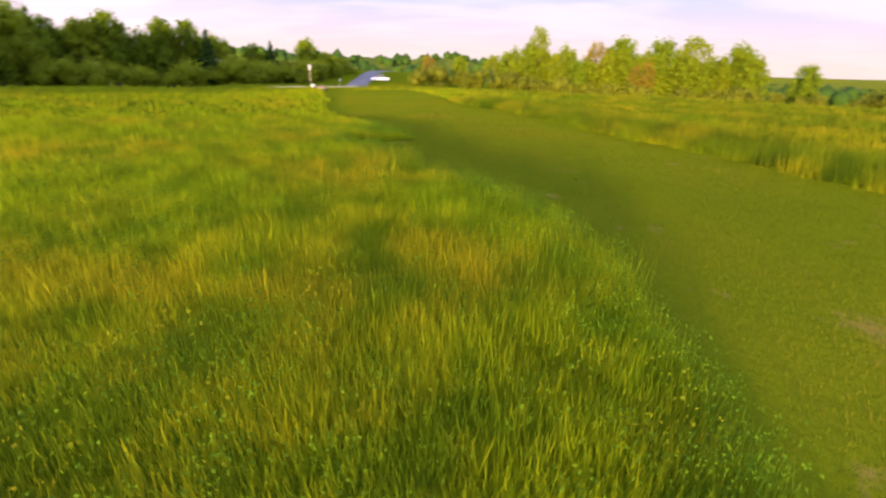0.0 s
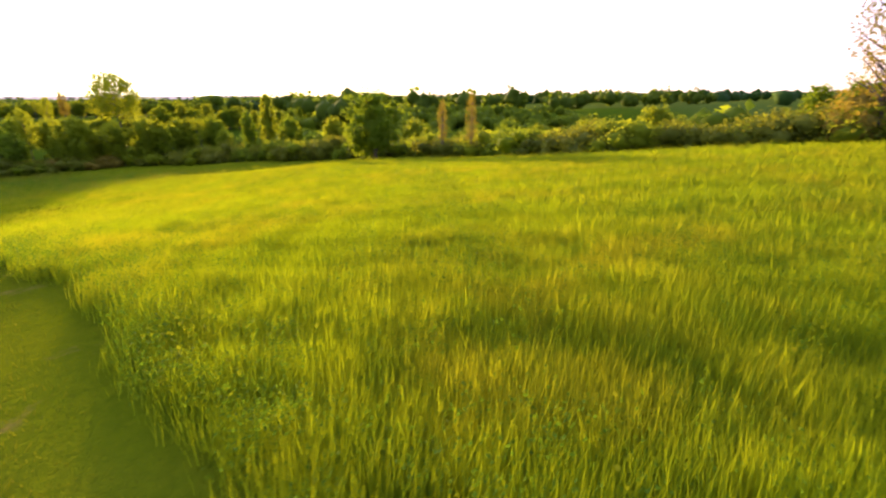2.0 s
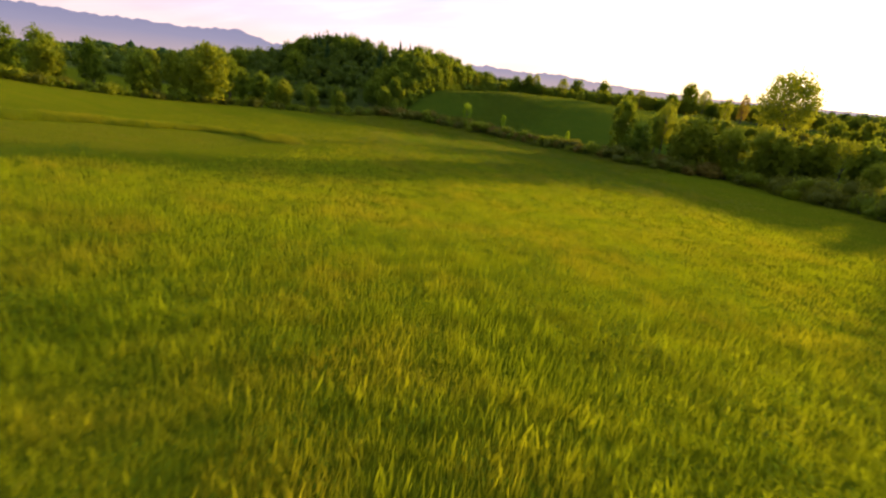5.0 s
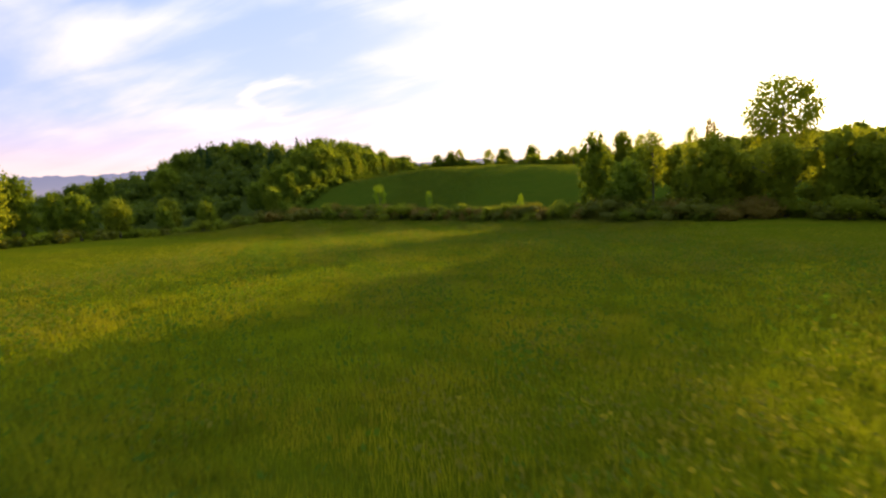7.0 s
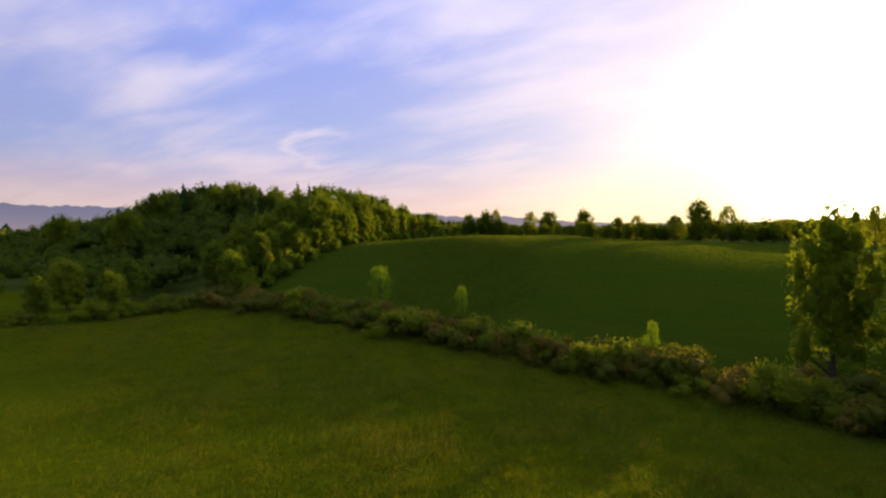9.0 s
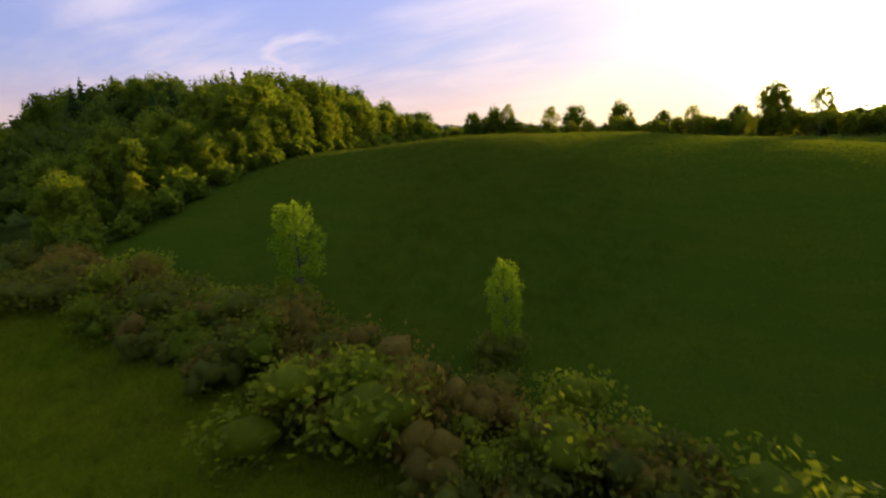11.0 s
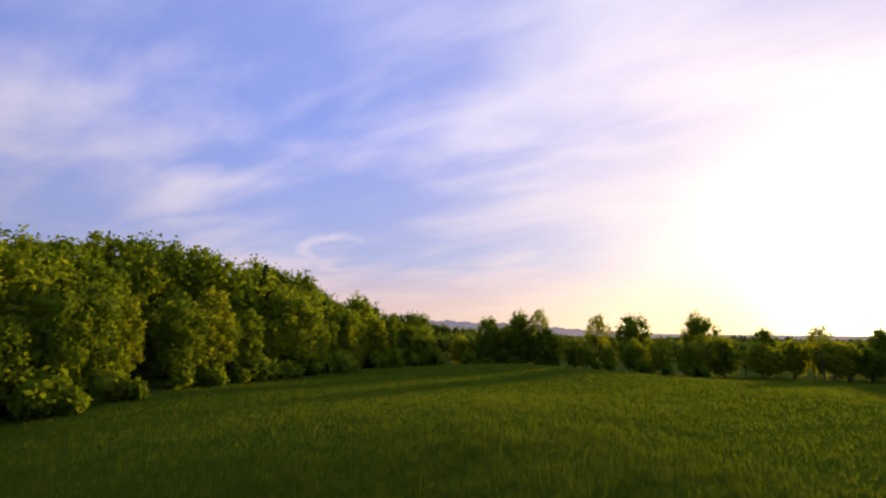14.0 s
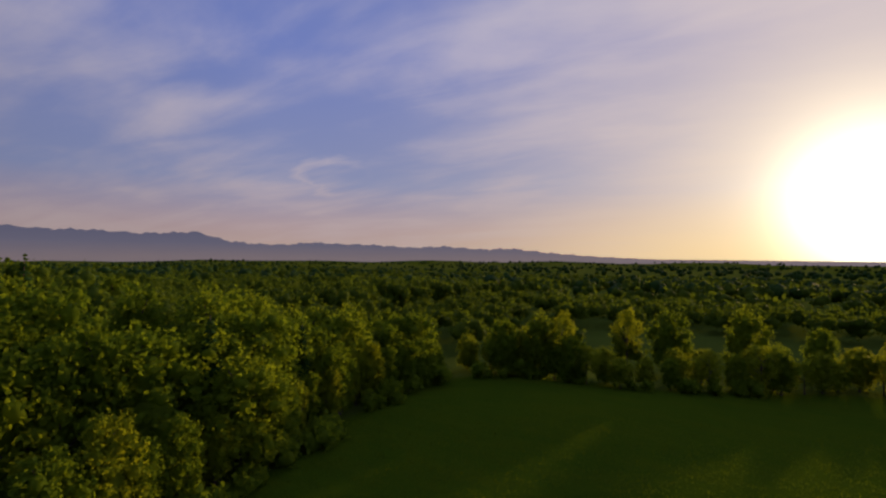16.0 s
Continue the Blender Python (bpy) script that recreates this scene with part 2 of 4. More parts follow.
mown = mix(nt, math_node(nt, "MULTIPLY", noise_tex(nt, pos, 14.0, 4, 0.7), 0.3), mown, (0.27, 0.20, 0.012))
worn = noise_tex(nt, mapping(nt, pos, (1, 1, 1), (0, 0, 0), (7, 3, 0)), 0.9, 5, 0.7)
mown = mix(nt, math_node(nt, "MULTIPLY", ramp(nt, worn, [(0.60, (0, 0, 0)), (0.70, (1, 1, 1))]), 0.5), mown, (0.27, 0.17, 0.05))
ley = mix(nt, big, (0.034, 0.080, 0.005), (0.062, 0.105, 0.006))
ley = mix(nt, math_node(nt, "MULTIPLY", ramp(nt, mid, [(0.4, (0, 0, 0)), (0.7, (1, 1, 1))]), 0.5), ley, (0.085, 0.11, 0.006))
ley = mix(nt, math_node(nt, "MULTIPLY", ramp(nt, fine, [(0.35, (1, 1, 1)), (0.62, (0, 0, 0))]), 0.45), ley, (0.026, 0.056, 0.005))
att = nt.nodes.new("ShaderNodeVertexColor")
att.layer_name = "cover"
sp = nt.nodes.new("ShaderNodeSeparateColor")
nt.links.new(att.outputs[0], sp.inputs[0])
second = nt.nodes.new("ShaderNodeAttribute")
second.attribute_name = "far_field"
col = mix(nt, second.outputs["Fac"], hay, ley)
col = mix(nt, sp.outputs[0], col, mown)
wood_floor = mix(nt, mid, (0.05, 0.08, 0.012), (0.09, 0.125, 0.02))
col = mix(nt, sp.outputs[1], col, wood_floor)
soil = mix(nt, fine, (0.22, 0.15, 0.09), (0.36, 0.27, 0.18))
col = mix(nt, sp.outputs[2], col, soil)
nt.links.new(col, p.inputs["Base Color"])
bp = nt.nodes.new("ShaderNodeBump")
bp.inputs[0].default_value = 0.7
bp.inputs[1].default_value = 0.25
nt.links.new(math_node(nt, "ADD", fine, math_node(nt, "MULTIPLY", mid, 1.5)), bp.inputs["Height"])
nt.links.new(bp.outputs[0], p.inputs["Normal"])

# ---------------------------------------------------------------- the lie of the land
def smooth_table(knots, width, step=1.0):
    """A smooth curve through knots (place, height), as a table."""
    xs = np.arange(knots[0][0], knots[-1][0] + step, step)
    ys = np.interp(xs, [k[0] for k in knots], [k[1] for k in knots])
    n = int(3 * width / step)
    w = np.exp(-0.5 * (np.arange(-n, n + 1) * step / width) ** 2)
    pad = np.concatenate([np.full(n, ys[0]), ys, np.full(n, ys[-1])])
    return xs, np.convolve(pad, w / w.sum(), "valid")


# height across the hedge line (negative: the near field, positive: the far field)
PROFILE = smooth_table([(-1200, -24), (-500, -16), (-300, -11), (-215, -8.1), (-165, -4.8), (-138, -3.4), (-118, -3.6), (-100, -6.6), (-80, -10.5), (-60, -12.7), (-40, -13.7), (-20, -15.1), (0, -15.9), (10, -15.1), (20, -13.6), (35, -11.1), (50, -10.1), (65, -10.6), (80, -11.4), (100, -11.4), (120, -10.9), (140, -10.7), (170, -10.8), (200, -11.0), (400, -18), (900, -26)], 6.0)


# swells and hollows of the two fields: place, reach, height
SWELLS = [(22, -22, 24, -1.5), (62, 6, 26, -0.1), (36, 44, 24, 2.3), (-24, 2, 26, -0.2), (58, -52, 28, -1.1), (2, 64, 26, 1.6), (58, 88, 26, 1.3), (8, -62, 30, 0.6), (-30, 205, 32, 4.0), (14, 205, 32, 0.2), (-66, 235, 30, 3.5), (-52, 165, 26, 3.9), (24, 250, 34, 0.4), (-10, 238, 26, 1.5), (-70, 130, 26, -0.4), (46, -150, 46, 1.6), (54, -215, 70, 6.0)]


def across(x, y):
    """Distance from the hedge line, positive in the far field."""
    return 0.169 * x + 0.986 * y - 122.6


def height(x, y):
    x, y = np.asarray(x, float), np.asarray(y, float)
    z = np.interp(across(x, y), *PROFILE)
    for bx, by, reach, rise in SWELLS:
        z = z + rise * np.exp(-((x - bx) ** 2 + (y - by) ** 2) / reach ** 2)
    z = z + 9.5 * np.exp(-((x + 142) / 40) ** 2 - ((y - 200) / 36) ** 2) + 1.6 * np.exp(-((x + 84) / 20) ** 2 - ((y - 186) / 34) ** 2)
    z = z - 5.0 * np.clip((x - 54) / 60, 0, 1) * np.clip((112 - y) / 60, 0, 1)
    z = z + 30 * np.clip((np.hypot(x - 20, y) - 240) / 420, 0, 1) ** 2 * np.clip(-y / 300, 0, 1) * np.clip((x + 150) / 200, 0, 1)
    z = z - 16 * np.clip((-0.55 * x - 0.83 * y - 75) / 600, 0, 1)
    z = z - 50 * np.clip((-0.85 * x - 0.53 * y - 500) / 2200, 0, 1) * np.clip(-y / 600, 0, 1)
    far = np.hypot(x, y - 100)
    z = z + np.clip((far - 500) / 2500, 0, 1) * (14 * np.sin(x / 310 + 1) * np.cos(y / 270) + 8 * np.sin(y / 160 + x / 240))
    z = z + 0.12 * np.sin(x / 5.3 + 0.7) * np.sin(y / 6.1) + 0.2 * np.sin(x / 13.0) * np.sin(y / 17.0 + 1)
    return z


def line_dist(x, y, pts):
    """Distance of places from a polyline, and how far along it."""
    x, y = np.asarray(x, float), np.asarray(y, float)
    best, pos = np.full(x.shape, 1e9), np.zeros(x.shape)
    run = 0.0
    for (ax, ay), (bx, by) in zip(pts[:-1], pts[1:]):
        lx, ly = bx - ax, by - ay
        ln = math.hypot(lx, ly)
        t = np.clip(((x - ax) * lx + (y - ay) * ly) / ln ** 2, 0, 1)
        d = np.hypot(x - ax - t * lx, y - ay - t * ly)
        pos = np.where(d < best, run + t * ln, pos)
        best = np.minimum(best, d)
        run += ln
    return best, pos


def inside(x, y, poly):
    x, y = np.asarray(x, float), np.asarray(y, float)
    hit = np.zeros(x.shape, bool)
    for (ax, ay), (bx, by) in zip(poly, poly[1:] + poly[:1]):
        cross = ((ay > y) != (by > y)) & (x < (bx - ax) * (y - ay) / (by - ay + 1e-9) + ax)
        hit ^= cross
    return hit


def side_noise(x, y, scale, seed=0):
    """Cheap smooth noise, -1 to 1."""
    a = np.sin(x / scale * 1.9 + seed) * np.cos(y / scale * 1.7 + seed * 2.1)
    b = np.sin((x + y) / scale * 3.1 + seed * 1.3) * np.cos((x - y) / scale * 2.7 + seed)
    c = np.sin(x / scale * 6.3 + y / scale * 2.2 + seed) * np.sin(y / scale * 5.1 + seed * 0.7)
    return 0.5 * a + 0.3 * b + 0.2 * c


# outlines on the plan
STRIP = [(30, -60), (20.5, -33), (16.5, -23.5), (13.8, -19.5), (12.0, -14.5), (10.3, -13.0), (13.2, -11.5), (10.2, -8.0), (8.6, -5.6), (7.0, -3.4), (5.9, -1.0), (5.3, 1.4),
         (5.2, 4.0), (5.0, 7.5), (4.4, 13), (2.0, 21), (-1.2, 27.5), (-6, 37), (-11, 46), (-15.5, 50.8), (-19.5, 52), (-23, 49.5), (-20.8, 38), (-15.2, 29.5), (-10.2, 22), (-6.6, 12), (-4.2, 4), (-2.4, -2.6), (-0.9, -7.6), (0.9, -12),
         (4.2, -22.5), (10.5, -40), (19, -64)]
FOREST = [(-66, 138), (-72, 160), (-76, 187), (-78.5, 200), (-83, 225), (-81, 247), (-72, 253), (-48, 258), (-36, 267), (-10, 277), (30, 271), (80, 252),
          (160, 270), (400, 500), (300, 900), (-900, 900), (-900, 250), (-200, 130)]

PLOUGH = [(-110, -150), (-150, -140), (-420, -400), (-400, -520), (-170, -250)]


def mown_mask(x, y):
    wob = 0.55 * side_noise(x, y, 3.2, 1.0)
    d, _ = line_dist(x, y, STRIP + STRIP[:1])
    sd = np.where(inside(x, y, STRIP), -d, d) + wob
    return np.clip(0.5 - sd / 0.7, 0, 1)


def link_mesh(name, verts, faces, mat, smooth=False):
    me = bpy.data.meshes.new(name)
    me.from_pydata(verts, [], faces)
    me.materials.append(mat)
    if smooth:
        me.shade_smooth()
    return me


def quick_mesh(name, verts, quads, mat):
    """A mesh of quads (n x 4) or triangles (n x 3) straight from arrays."""
    me = bpy.data.meshes.new(name)
    verts, quads = np.asarray(verts, np.float32), np.asarray(quads, np.int32)
    k = quads.shape[1]
    me.vertices.add(len(verts))
    me.vertices.foreach_set("co", verts.ravel())
    me.loops.add(quads.size)
    me.loops.foreach_set("vertex_index", quads.ravel())
    me.polygons.add(len(quads))
    me.polygons.foreach_set("loop_start", np.arange(len(quads), dtype=np.int32) * k)
    me.update(calc_edges=True)
    me.materials.append(mat)
    return me


# ---------------------------------------------------------------- ground
def build_ground():
    def axis(lo, hi, c, fine_half, step, grow):
        out = list(np.arange(c - fine_half, c + fine_half + step, step))
        d, x = step, out[-1]
        while x < hi:
            d *= grow
            x += d
            out.append(x)
        d, x = step, out[0]
        while x > lo:
            d *= grow
            x -= d
            out.insert(0, x)
        return np.array(out)
    xs = axis(-4600, 4600, -5, 75, 1.4, 1.13)
    ys = axis(-4600, 4600, 105, 165, 1.4, 1.13)
    gx, gy = np.meshgrid(xs, ys)
    gz = height(gx, gy) - 0.10 * mown_mask(gx, gy)
    verts = np.stack([gx.ravel(), gy.ravel(), gz.ravel()], 1)
    w, h = len(xs), len(ys)
    i = (np.arange(h - 1)[:, None] * w + np.arange(w - 1)[None]).ravel()
    me = quick_mesh("ground", verts, np.stack([i, i + 1, i + w + 1, i + w], 1), GROUND)
    me.shade_smooth()
    x, y = verts[:, 0], verts[:, 1]
    far = me.attributes.new("far_field", "FLOAT", "POINT")
    far.data.foreach_set("value", np.clip((across(x, y) - 3) / 3 + 0.5, 0, 1).astype(np.float32))
    lay = me.color_attributes.new("cover", "FLOAT_COLOR", "POINT")
    col = np.zeros((len(verts), 4), np.float32)
    col[:, 0] = mown_mask(x, y)
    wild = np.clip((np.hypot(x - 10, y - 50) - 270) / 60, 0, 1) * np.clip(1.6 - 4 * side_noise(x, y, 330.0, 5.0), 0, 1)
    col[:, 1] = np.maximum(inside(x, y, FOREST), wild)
    col[:, 2] = inside(x, y, PLOUGH)
    col[:, 3] = 1
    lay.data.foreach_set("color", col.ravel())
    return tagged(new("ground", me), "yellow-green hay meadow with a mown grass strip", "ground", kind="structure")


build_ground()

# ---------------------------------------------------------------- trees
rng = np.random.default_rng(7)


def icosphere(sub):
    bm = bmesh.new()
    bmesh.ops.create_icosphere(bm, subdivisions=sub, radius=1)
    v = np.array([p.co[:] for p in bm.verts])
    f = np.array([[q.index for q in p.verts] for p in bm.faces])
    bm.free()
    return v, f


ICO1 = icosphere(1)


def leaf_cards(rg, centres, radii, count, size, droop=0.0):
    """Small folded leaf clumps scattered over the outside of lobes. Returns vertices and triangles."""
    radii = np.asarray(radii)
    weight = radii[:, 0] * radii[:, 2]
    pick = rg.choice(len(centres), count, p=weight / weight.sum())
    d = rg.normal(size=(count, 3))
    d[:, 2] += 0.25
    d /= np.linalg.norm(d, axis=1)[:, None]
    c = np.asarray(centres)[pick] + d * radii[pick] * rg.uniform(0.5, 1.16, (count, 1))
    nrm = d * 0.7 + rg.normal(scale=0.8, size=(count, 3))
    nrm /= np.linalg.norm(nrm, axis=1)[:, None]
    a = np.cross(nrm, rg.normal(size=(count, 3)))
    a /= np.linalg.norm(a, axis=1)[:, None] + 1e-9
    b = np.cross(nrm, a)
    s = size * rg.uniform(0.55, 1.35, (count, 1))
    k = rg.uniform(0.45, 0.8, (count, 1))
    v = np.stack([c - a * s, c - b * s * k + nrm * s * 0.25, c + a * s * 0.9 - nrm * s * 0.1, c + b * s * k + nrm * s * 0.2], 1).reshape(-1, 3)
    i = np.arange(count)[:, None] * 4
    f = np.concatenate([i + [0, 1, 2], i + [0, 2, 3]], 1).reshape(-1, 3)
    return v, f


def lobe_cores(rg, centres, radii, shrink=0.8, ico=ICO1):
    iv, fv = ico
    vs, fs = [], []
    for k, (c, r) in enumerate(zip(centres, radii)):
        j = 1 + rg.normal(scale=0.2, size=(len(iv), 1))
        vs.append(np.asarray(c) + iv * j * np.asarray(r) * shrink)
        fs.append(fv + k * len(iv))
    return np.concatenate(vs), np.concatenate(fs)


def join(*parts):
    vs, fs, n = [], [], 0
    for v, f in parts:
        vs.append(v)
        fs.append(f + n)
        n += len(v)
    return np.concatenate(vs), np.concatenate(fs)


def limb(p0, p1, r0, r1, seg=6, bend=0.0, rg=None, steps=4):
    """A tapered, slightly bent round limb as triangles."""
    p0, p1 = np.asarray(p0, float), np.asarray(p1, float)
    ax = p1 - p0
    ax = ax / (np.linalg.norm(ax) + 1e-9)
    u = np.cross(ax, [0.3, 0.9, 0.2])
    u /= np.linalg.norm(u) + 1e-9
    w = np.cross(ax, u)
    vs = []
    off = (rg.normal(size=3) if rg is not None else np.zeros(3)) * bend
    for k in range(steps + 1):
        t = k / steps
        c = p0 + (p1 - p0) * t + off * math.sin(math.pi * t)
        r = r0 + (r1 - r0) * t
        if k == 0 and p0[2] <= 0.3:
            r *= 1.35
        for q in range(seg):
            an = 2 * math.pi * q / seg
            vs.append(c + (u * math.cos(an) + w * math.sin(an)) * r)
    f = []
    for k in range(steps):
        for q in range(seg):
            a, b = k * seg + q, k * seg + (q + 1) % seg
            f += [(a, b, b + seg), (a, b + seg, a + seg)]
    return np.array(vs), np.array(f)


def broadleaf(seed, h, wide, low, lobes, cards, size, mat, name="tree", open_crown=False, every=3):
    """A broad-leaved tree h metres tall: tapered trunk with limbs, crown of lobes covered in leaf clumps."""
    rg = np.random.default_rng(seed)
    root = new(name)
    mid, half = h * (low + (1 - low) * 0.5), h * (1 - low) * 0.5
    cs, rs = [(0, 0, mid - half * 0.15), (0, 0, mid + half * 0.3)], [(wide * 0.55, wide * 0.55, half * 0.6), (wide * 0.42, wide * 0.42, half * 0.5)]
    for k in range(lobes):
        up_, ang = 1 - 1.9 * (k + 0.5) / lobes, k * 2.39996 + rg.uniform(-0.4, 0.4)
        ring = math.sqrt(max(0, 1 - up_ * up_)) ** (0.45 if up_ < 0 else 1.0)
        lr = wide * rg.uniform(0.16, 0.38)
        q = rg.uniform(0.55, 0.92)
        x, y, z = ring * math.cos(ang) * (wide - lr * 0.55) * q, ring * math.sin(ang) * (wide - lr * 0.55) * q, mid + up_ * (half - lr * 0.5) * rg.uniform(0.8, 1.0)
        cs.append((x, y, max(z, lr * 0.5)))
        rs.append((lr, lr * rg.uniform(0.85, 1.1), lr * rg.uniform(0.9, 1.5)))
    lobes += 2
    rs = np.array(rs)
    tv = [limb((0, 0, -0.4), (0, 0, h * 0.72), h * 0.021, h * 0.008, 7, h * 0.012, rg, 6)]
    for k in range(0, lobes, every):
        c = np.array(cs[k])
        z0 = max(h * low * 0.7, c[2] - h * 0.16)
        tv.append(limb((0, 0, z0), c, h * 0.008, h * 0.003, 4, h * 0.02, rg, 2))
    tr = new("trunk", quick_mesh("trunk", *join(*tv), BARK))
    tr.parent = root
    if open_crown:
        v, f = leaf_cards(rg, cs[2:], rs[2:] * 0.85, cards, size)
    else:
        v, f = join(lobe_cores(rg, cs, rs * np.where(np.arange(lobes) < 2, 0.8, 0.48)[:, None], 1.0), leaf_cards(rg, cs, rs, cards, size))
    cr = new("crown", quick_mesh("crown", v, f, mat))
    cr.parent = root
    return root


def conifer(seed, h, wide, mat, name="conifer"):
    rg = np.random.default_rng(seed)
    root = new(name)
    tr = new("trunk", quick_mesh("trunk", *limb((0, 0, -0.4), (0, 0, h * 0.97), h * 0.016, h * 0.003, 6, 0.0, rg, 5), BARK))
    tr.parent = root
    parts = []
    tiers = 17
    for k in range(tiers):
        t = k / (tiers - 1)
        z = h * (0.10 + 0.88 * t)
        r = wide * (1 - t) ** 0.85 + 0.12
        n = int(7 + 7 * (1 - t))
        a = np.arange(n) * 2 * math.pi / n + rg.uniform(0, 6)
        ll = r * rg.uniform(0.75, 1.15, n)
        tip = np.stack([np.cos(a) * ll, np.sin(a) * ll, z - ll * rg.uniform(0.25, 0.5, n)], 1)
        basep = np.stack([np.cos(a) * 0.1, np.sin(a) * 0.1, np.full(n, z + 0.25)], 1)
        side = np.stack([-np.sin(a), np.cos(a), np.zeros(n)], 1) * (ll * 0.34)[:, None]
        midp = basep * 0.4 + tip * 0.6
        v = np.stack([basep, midp + side - [0, 0, 0.15], tip, midp - side - [0, 0, 0.15]], 1).reshape(-1, 3)
        i = np.arange(n)[:, None] * 4
        parts.append((v, np.concatenate([i + [0, 1, 2], i + [0, 2, 3]], 1).reshape(-1, 3)))
    cs = [(0, 0, h * (0.16 + 0.7 * k / 7)) for k in range(8)]
    rs = np.array([(wide * 0.62 * (1 - k / 8.2), wide * 0.62 * (1 - k / 8.2), h * 0.09) for k in range(8)])
    parts.append(leaf_cards(rg, cs, rs * 1.25, 420, 0.34))
    cr = new("crown", quick_mesh("crown", *join(*parts), mat))
    cr.parent = root
    return root


def bush(seed, h, wide, mat, cards=1100, size=0.115, lobes=9, name="bush"):
    rg = np.random.default_rng(seed)
    root = new(name)
    cs, rs = [], []
    for k in range(lobes):
        a, q = rg.uniform(0, 6.28), rg.uniform(0, 1) ** 0.6
        rr = h * rg.uniform(0.22, 0.40)
        cs.append((math.cos(a) * wide * q, math.sin(a) * wide * q, rr * 0.55 + (h - 1.4 * rr) * rg.uniform(0.05, 1) * (1 - 0.5 * q)))
        rs.append((rr * 1.15, rr * 1.15, rr * 0.95))
    st = [limb((c[0] * 0.15, c[1] * 0.15, -0.2), c, 0.05, 0.02, 4, 0.1, rg, 2) for c in cs[:4]]
    s = new("stems", quick_mesh("stems", *join(*st), BARK))
    s.parent = root
    v, f = join(lobe_cores(rg, cs, rs, 0.6), leaf_cards(rg, cs, rs, cards, size))
    f2 = new("foliage", quick_mesh("foliage", v, f, mat))
    f2.parent = root
    return root


def stand(x, y, turn=0.0, size=1.0, tall=1.0, sink=0.1):
    return Matrix.Translation((x, y, float(height(x, y)) - sink)) @ Matrix.Rotation(turn, 4, "Z") @ Matrix.Diagonal((size, size, size * tall, 1))


def put(proto, x, y, size=1.0, tall=1.0, turn=None, label="", category="", group="", used=set()):
    turn = rng.uniform(0, 6.28) if turn is None else turn
    m = stand(x, y, turn, size, tall)
    if proto.name in used:
        ob = copy_thing(proto, m @ Matrix.Diagonal([1 / v for v in (*proto.scale, 1)]))
    else:
        used.add(proto.name)
        proto.matrix_basis = m
        ob = proto
    ob.name = proto.name.split(".")[0]
    return tagged(ob, label, category, group)
# kinds of tree, each with its own height at size 1
OAK = [broadleaf(11 + k, 13, 4.6, 0.02, 36, 3400, 0.235, m) for k, m in enumerate((LEAF_WOOD, LEAF_LIGHT, LEAF, LEAF_LIGHT))]
TALL = [broadleaf(31 + k, 13, 3.0, 0.0, 32, 2900, 0.22, m) for k, m in enumerate((LEAF_WOOD, LEAF_LIGHT, LEAF_WOOD))]
AIRY = [broadleaf(51 + k, 13, 4.4, 0.26, 34, 2600, 0.24, m, open_crown=True) for k, m in enumerate((LEAF_LIGHT, LEAF_RUST))]
PINE = [conifer(61 + k, 13, 2.8, LEAF_DARK) for k in range(2)]
RUSTY = [bush(81, 3.0, 1.7, LEAF_RUST)]
YOUNG = broadleaf(79, 5.0, 1.7, 0.14, 40, 3400, 0.082, LEAF_YOUNG, open_crown=True)
SHRUB = [bush(71 + k, 3.0, 1.9, m) for k, m in enumerate((LEAF_BUSH, LEAF_BUSH, LEAF, LEAF_LIGHT))]
BARE = broadleaf(95, 13, 4.4, 0.22, 44, 2600, 0.15, LEAF_RUST, open_crown=True, every=1)
HEIGHT = {o.name: (3.0 if o in SHRUB + RUSTY else 13.0) for o in OAK + TALL + AIRY + PINE + SHRUB + RUSTY + [BARE]}
HEIGHT[YOUNG.name] = 5.0

T_LABEL = "broad-leaved tree in full yellow-green spring leaf"
D_LABEL = "slender leafy tree at the wood's edge"
B_LABEL = "dense round green bush in the field hedge"
A_LABEL = "thinly leaved tree with an open crown"
P_LABEL = "dark pointed conifer standing above the wood"


def grow(proto, x, y, h, spread=1.0, label=T_LABEL, category="tree", group=""):
    """One tree h metres tall; spread: its width against its height."""
    k = h / HEIGHT[proto.name]
    return put(proto, x, y, k * spread, 1 / spread, label=label, category=category, group=group)


def belt(pts, step, width, kinds, hs, label, category, group, seed, spread=(0.9, 1.15)):
    """Trees or bushes along a line on the plan, hs metres tall."""
    rg = np.random.default_rng(seed)
    for (ax, ay), (bx, by) in zip(pts[:-1], pts[1:]):
        ln = math.hypot(bx - ax, by - ay)
        for k in range(max(1, int(ln / step))):
            t = min(1, (k + rg.uniform(0.15, 0.85)) * step / ln)
            o = rg.uniform(-width, width)
            x, y = ax + (bx - ax) * t - (by - ay) / ln * o, ay + (by - ay) * t + (bx - ax) / ln * o
            low = (0.52 + 0.48 * min(1, max(0, (y - 150) / 44))) * (1.0 - 0.24 * min(1, max(0, (y - 205) / 40))) if x < -66 and y > 136 and hs[1] > 9 else 1.0
            grow(kinds[rg.integers(len(kinds))], x, y, rg.uniform(*hs) * low, rg.uniform(*spread), label, category, group)


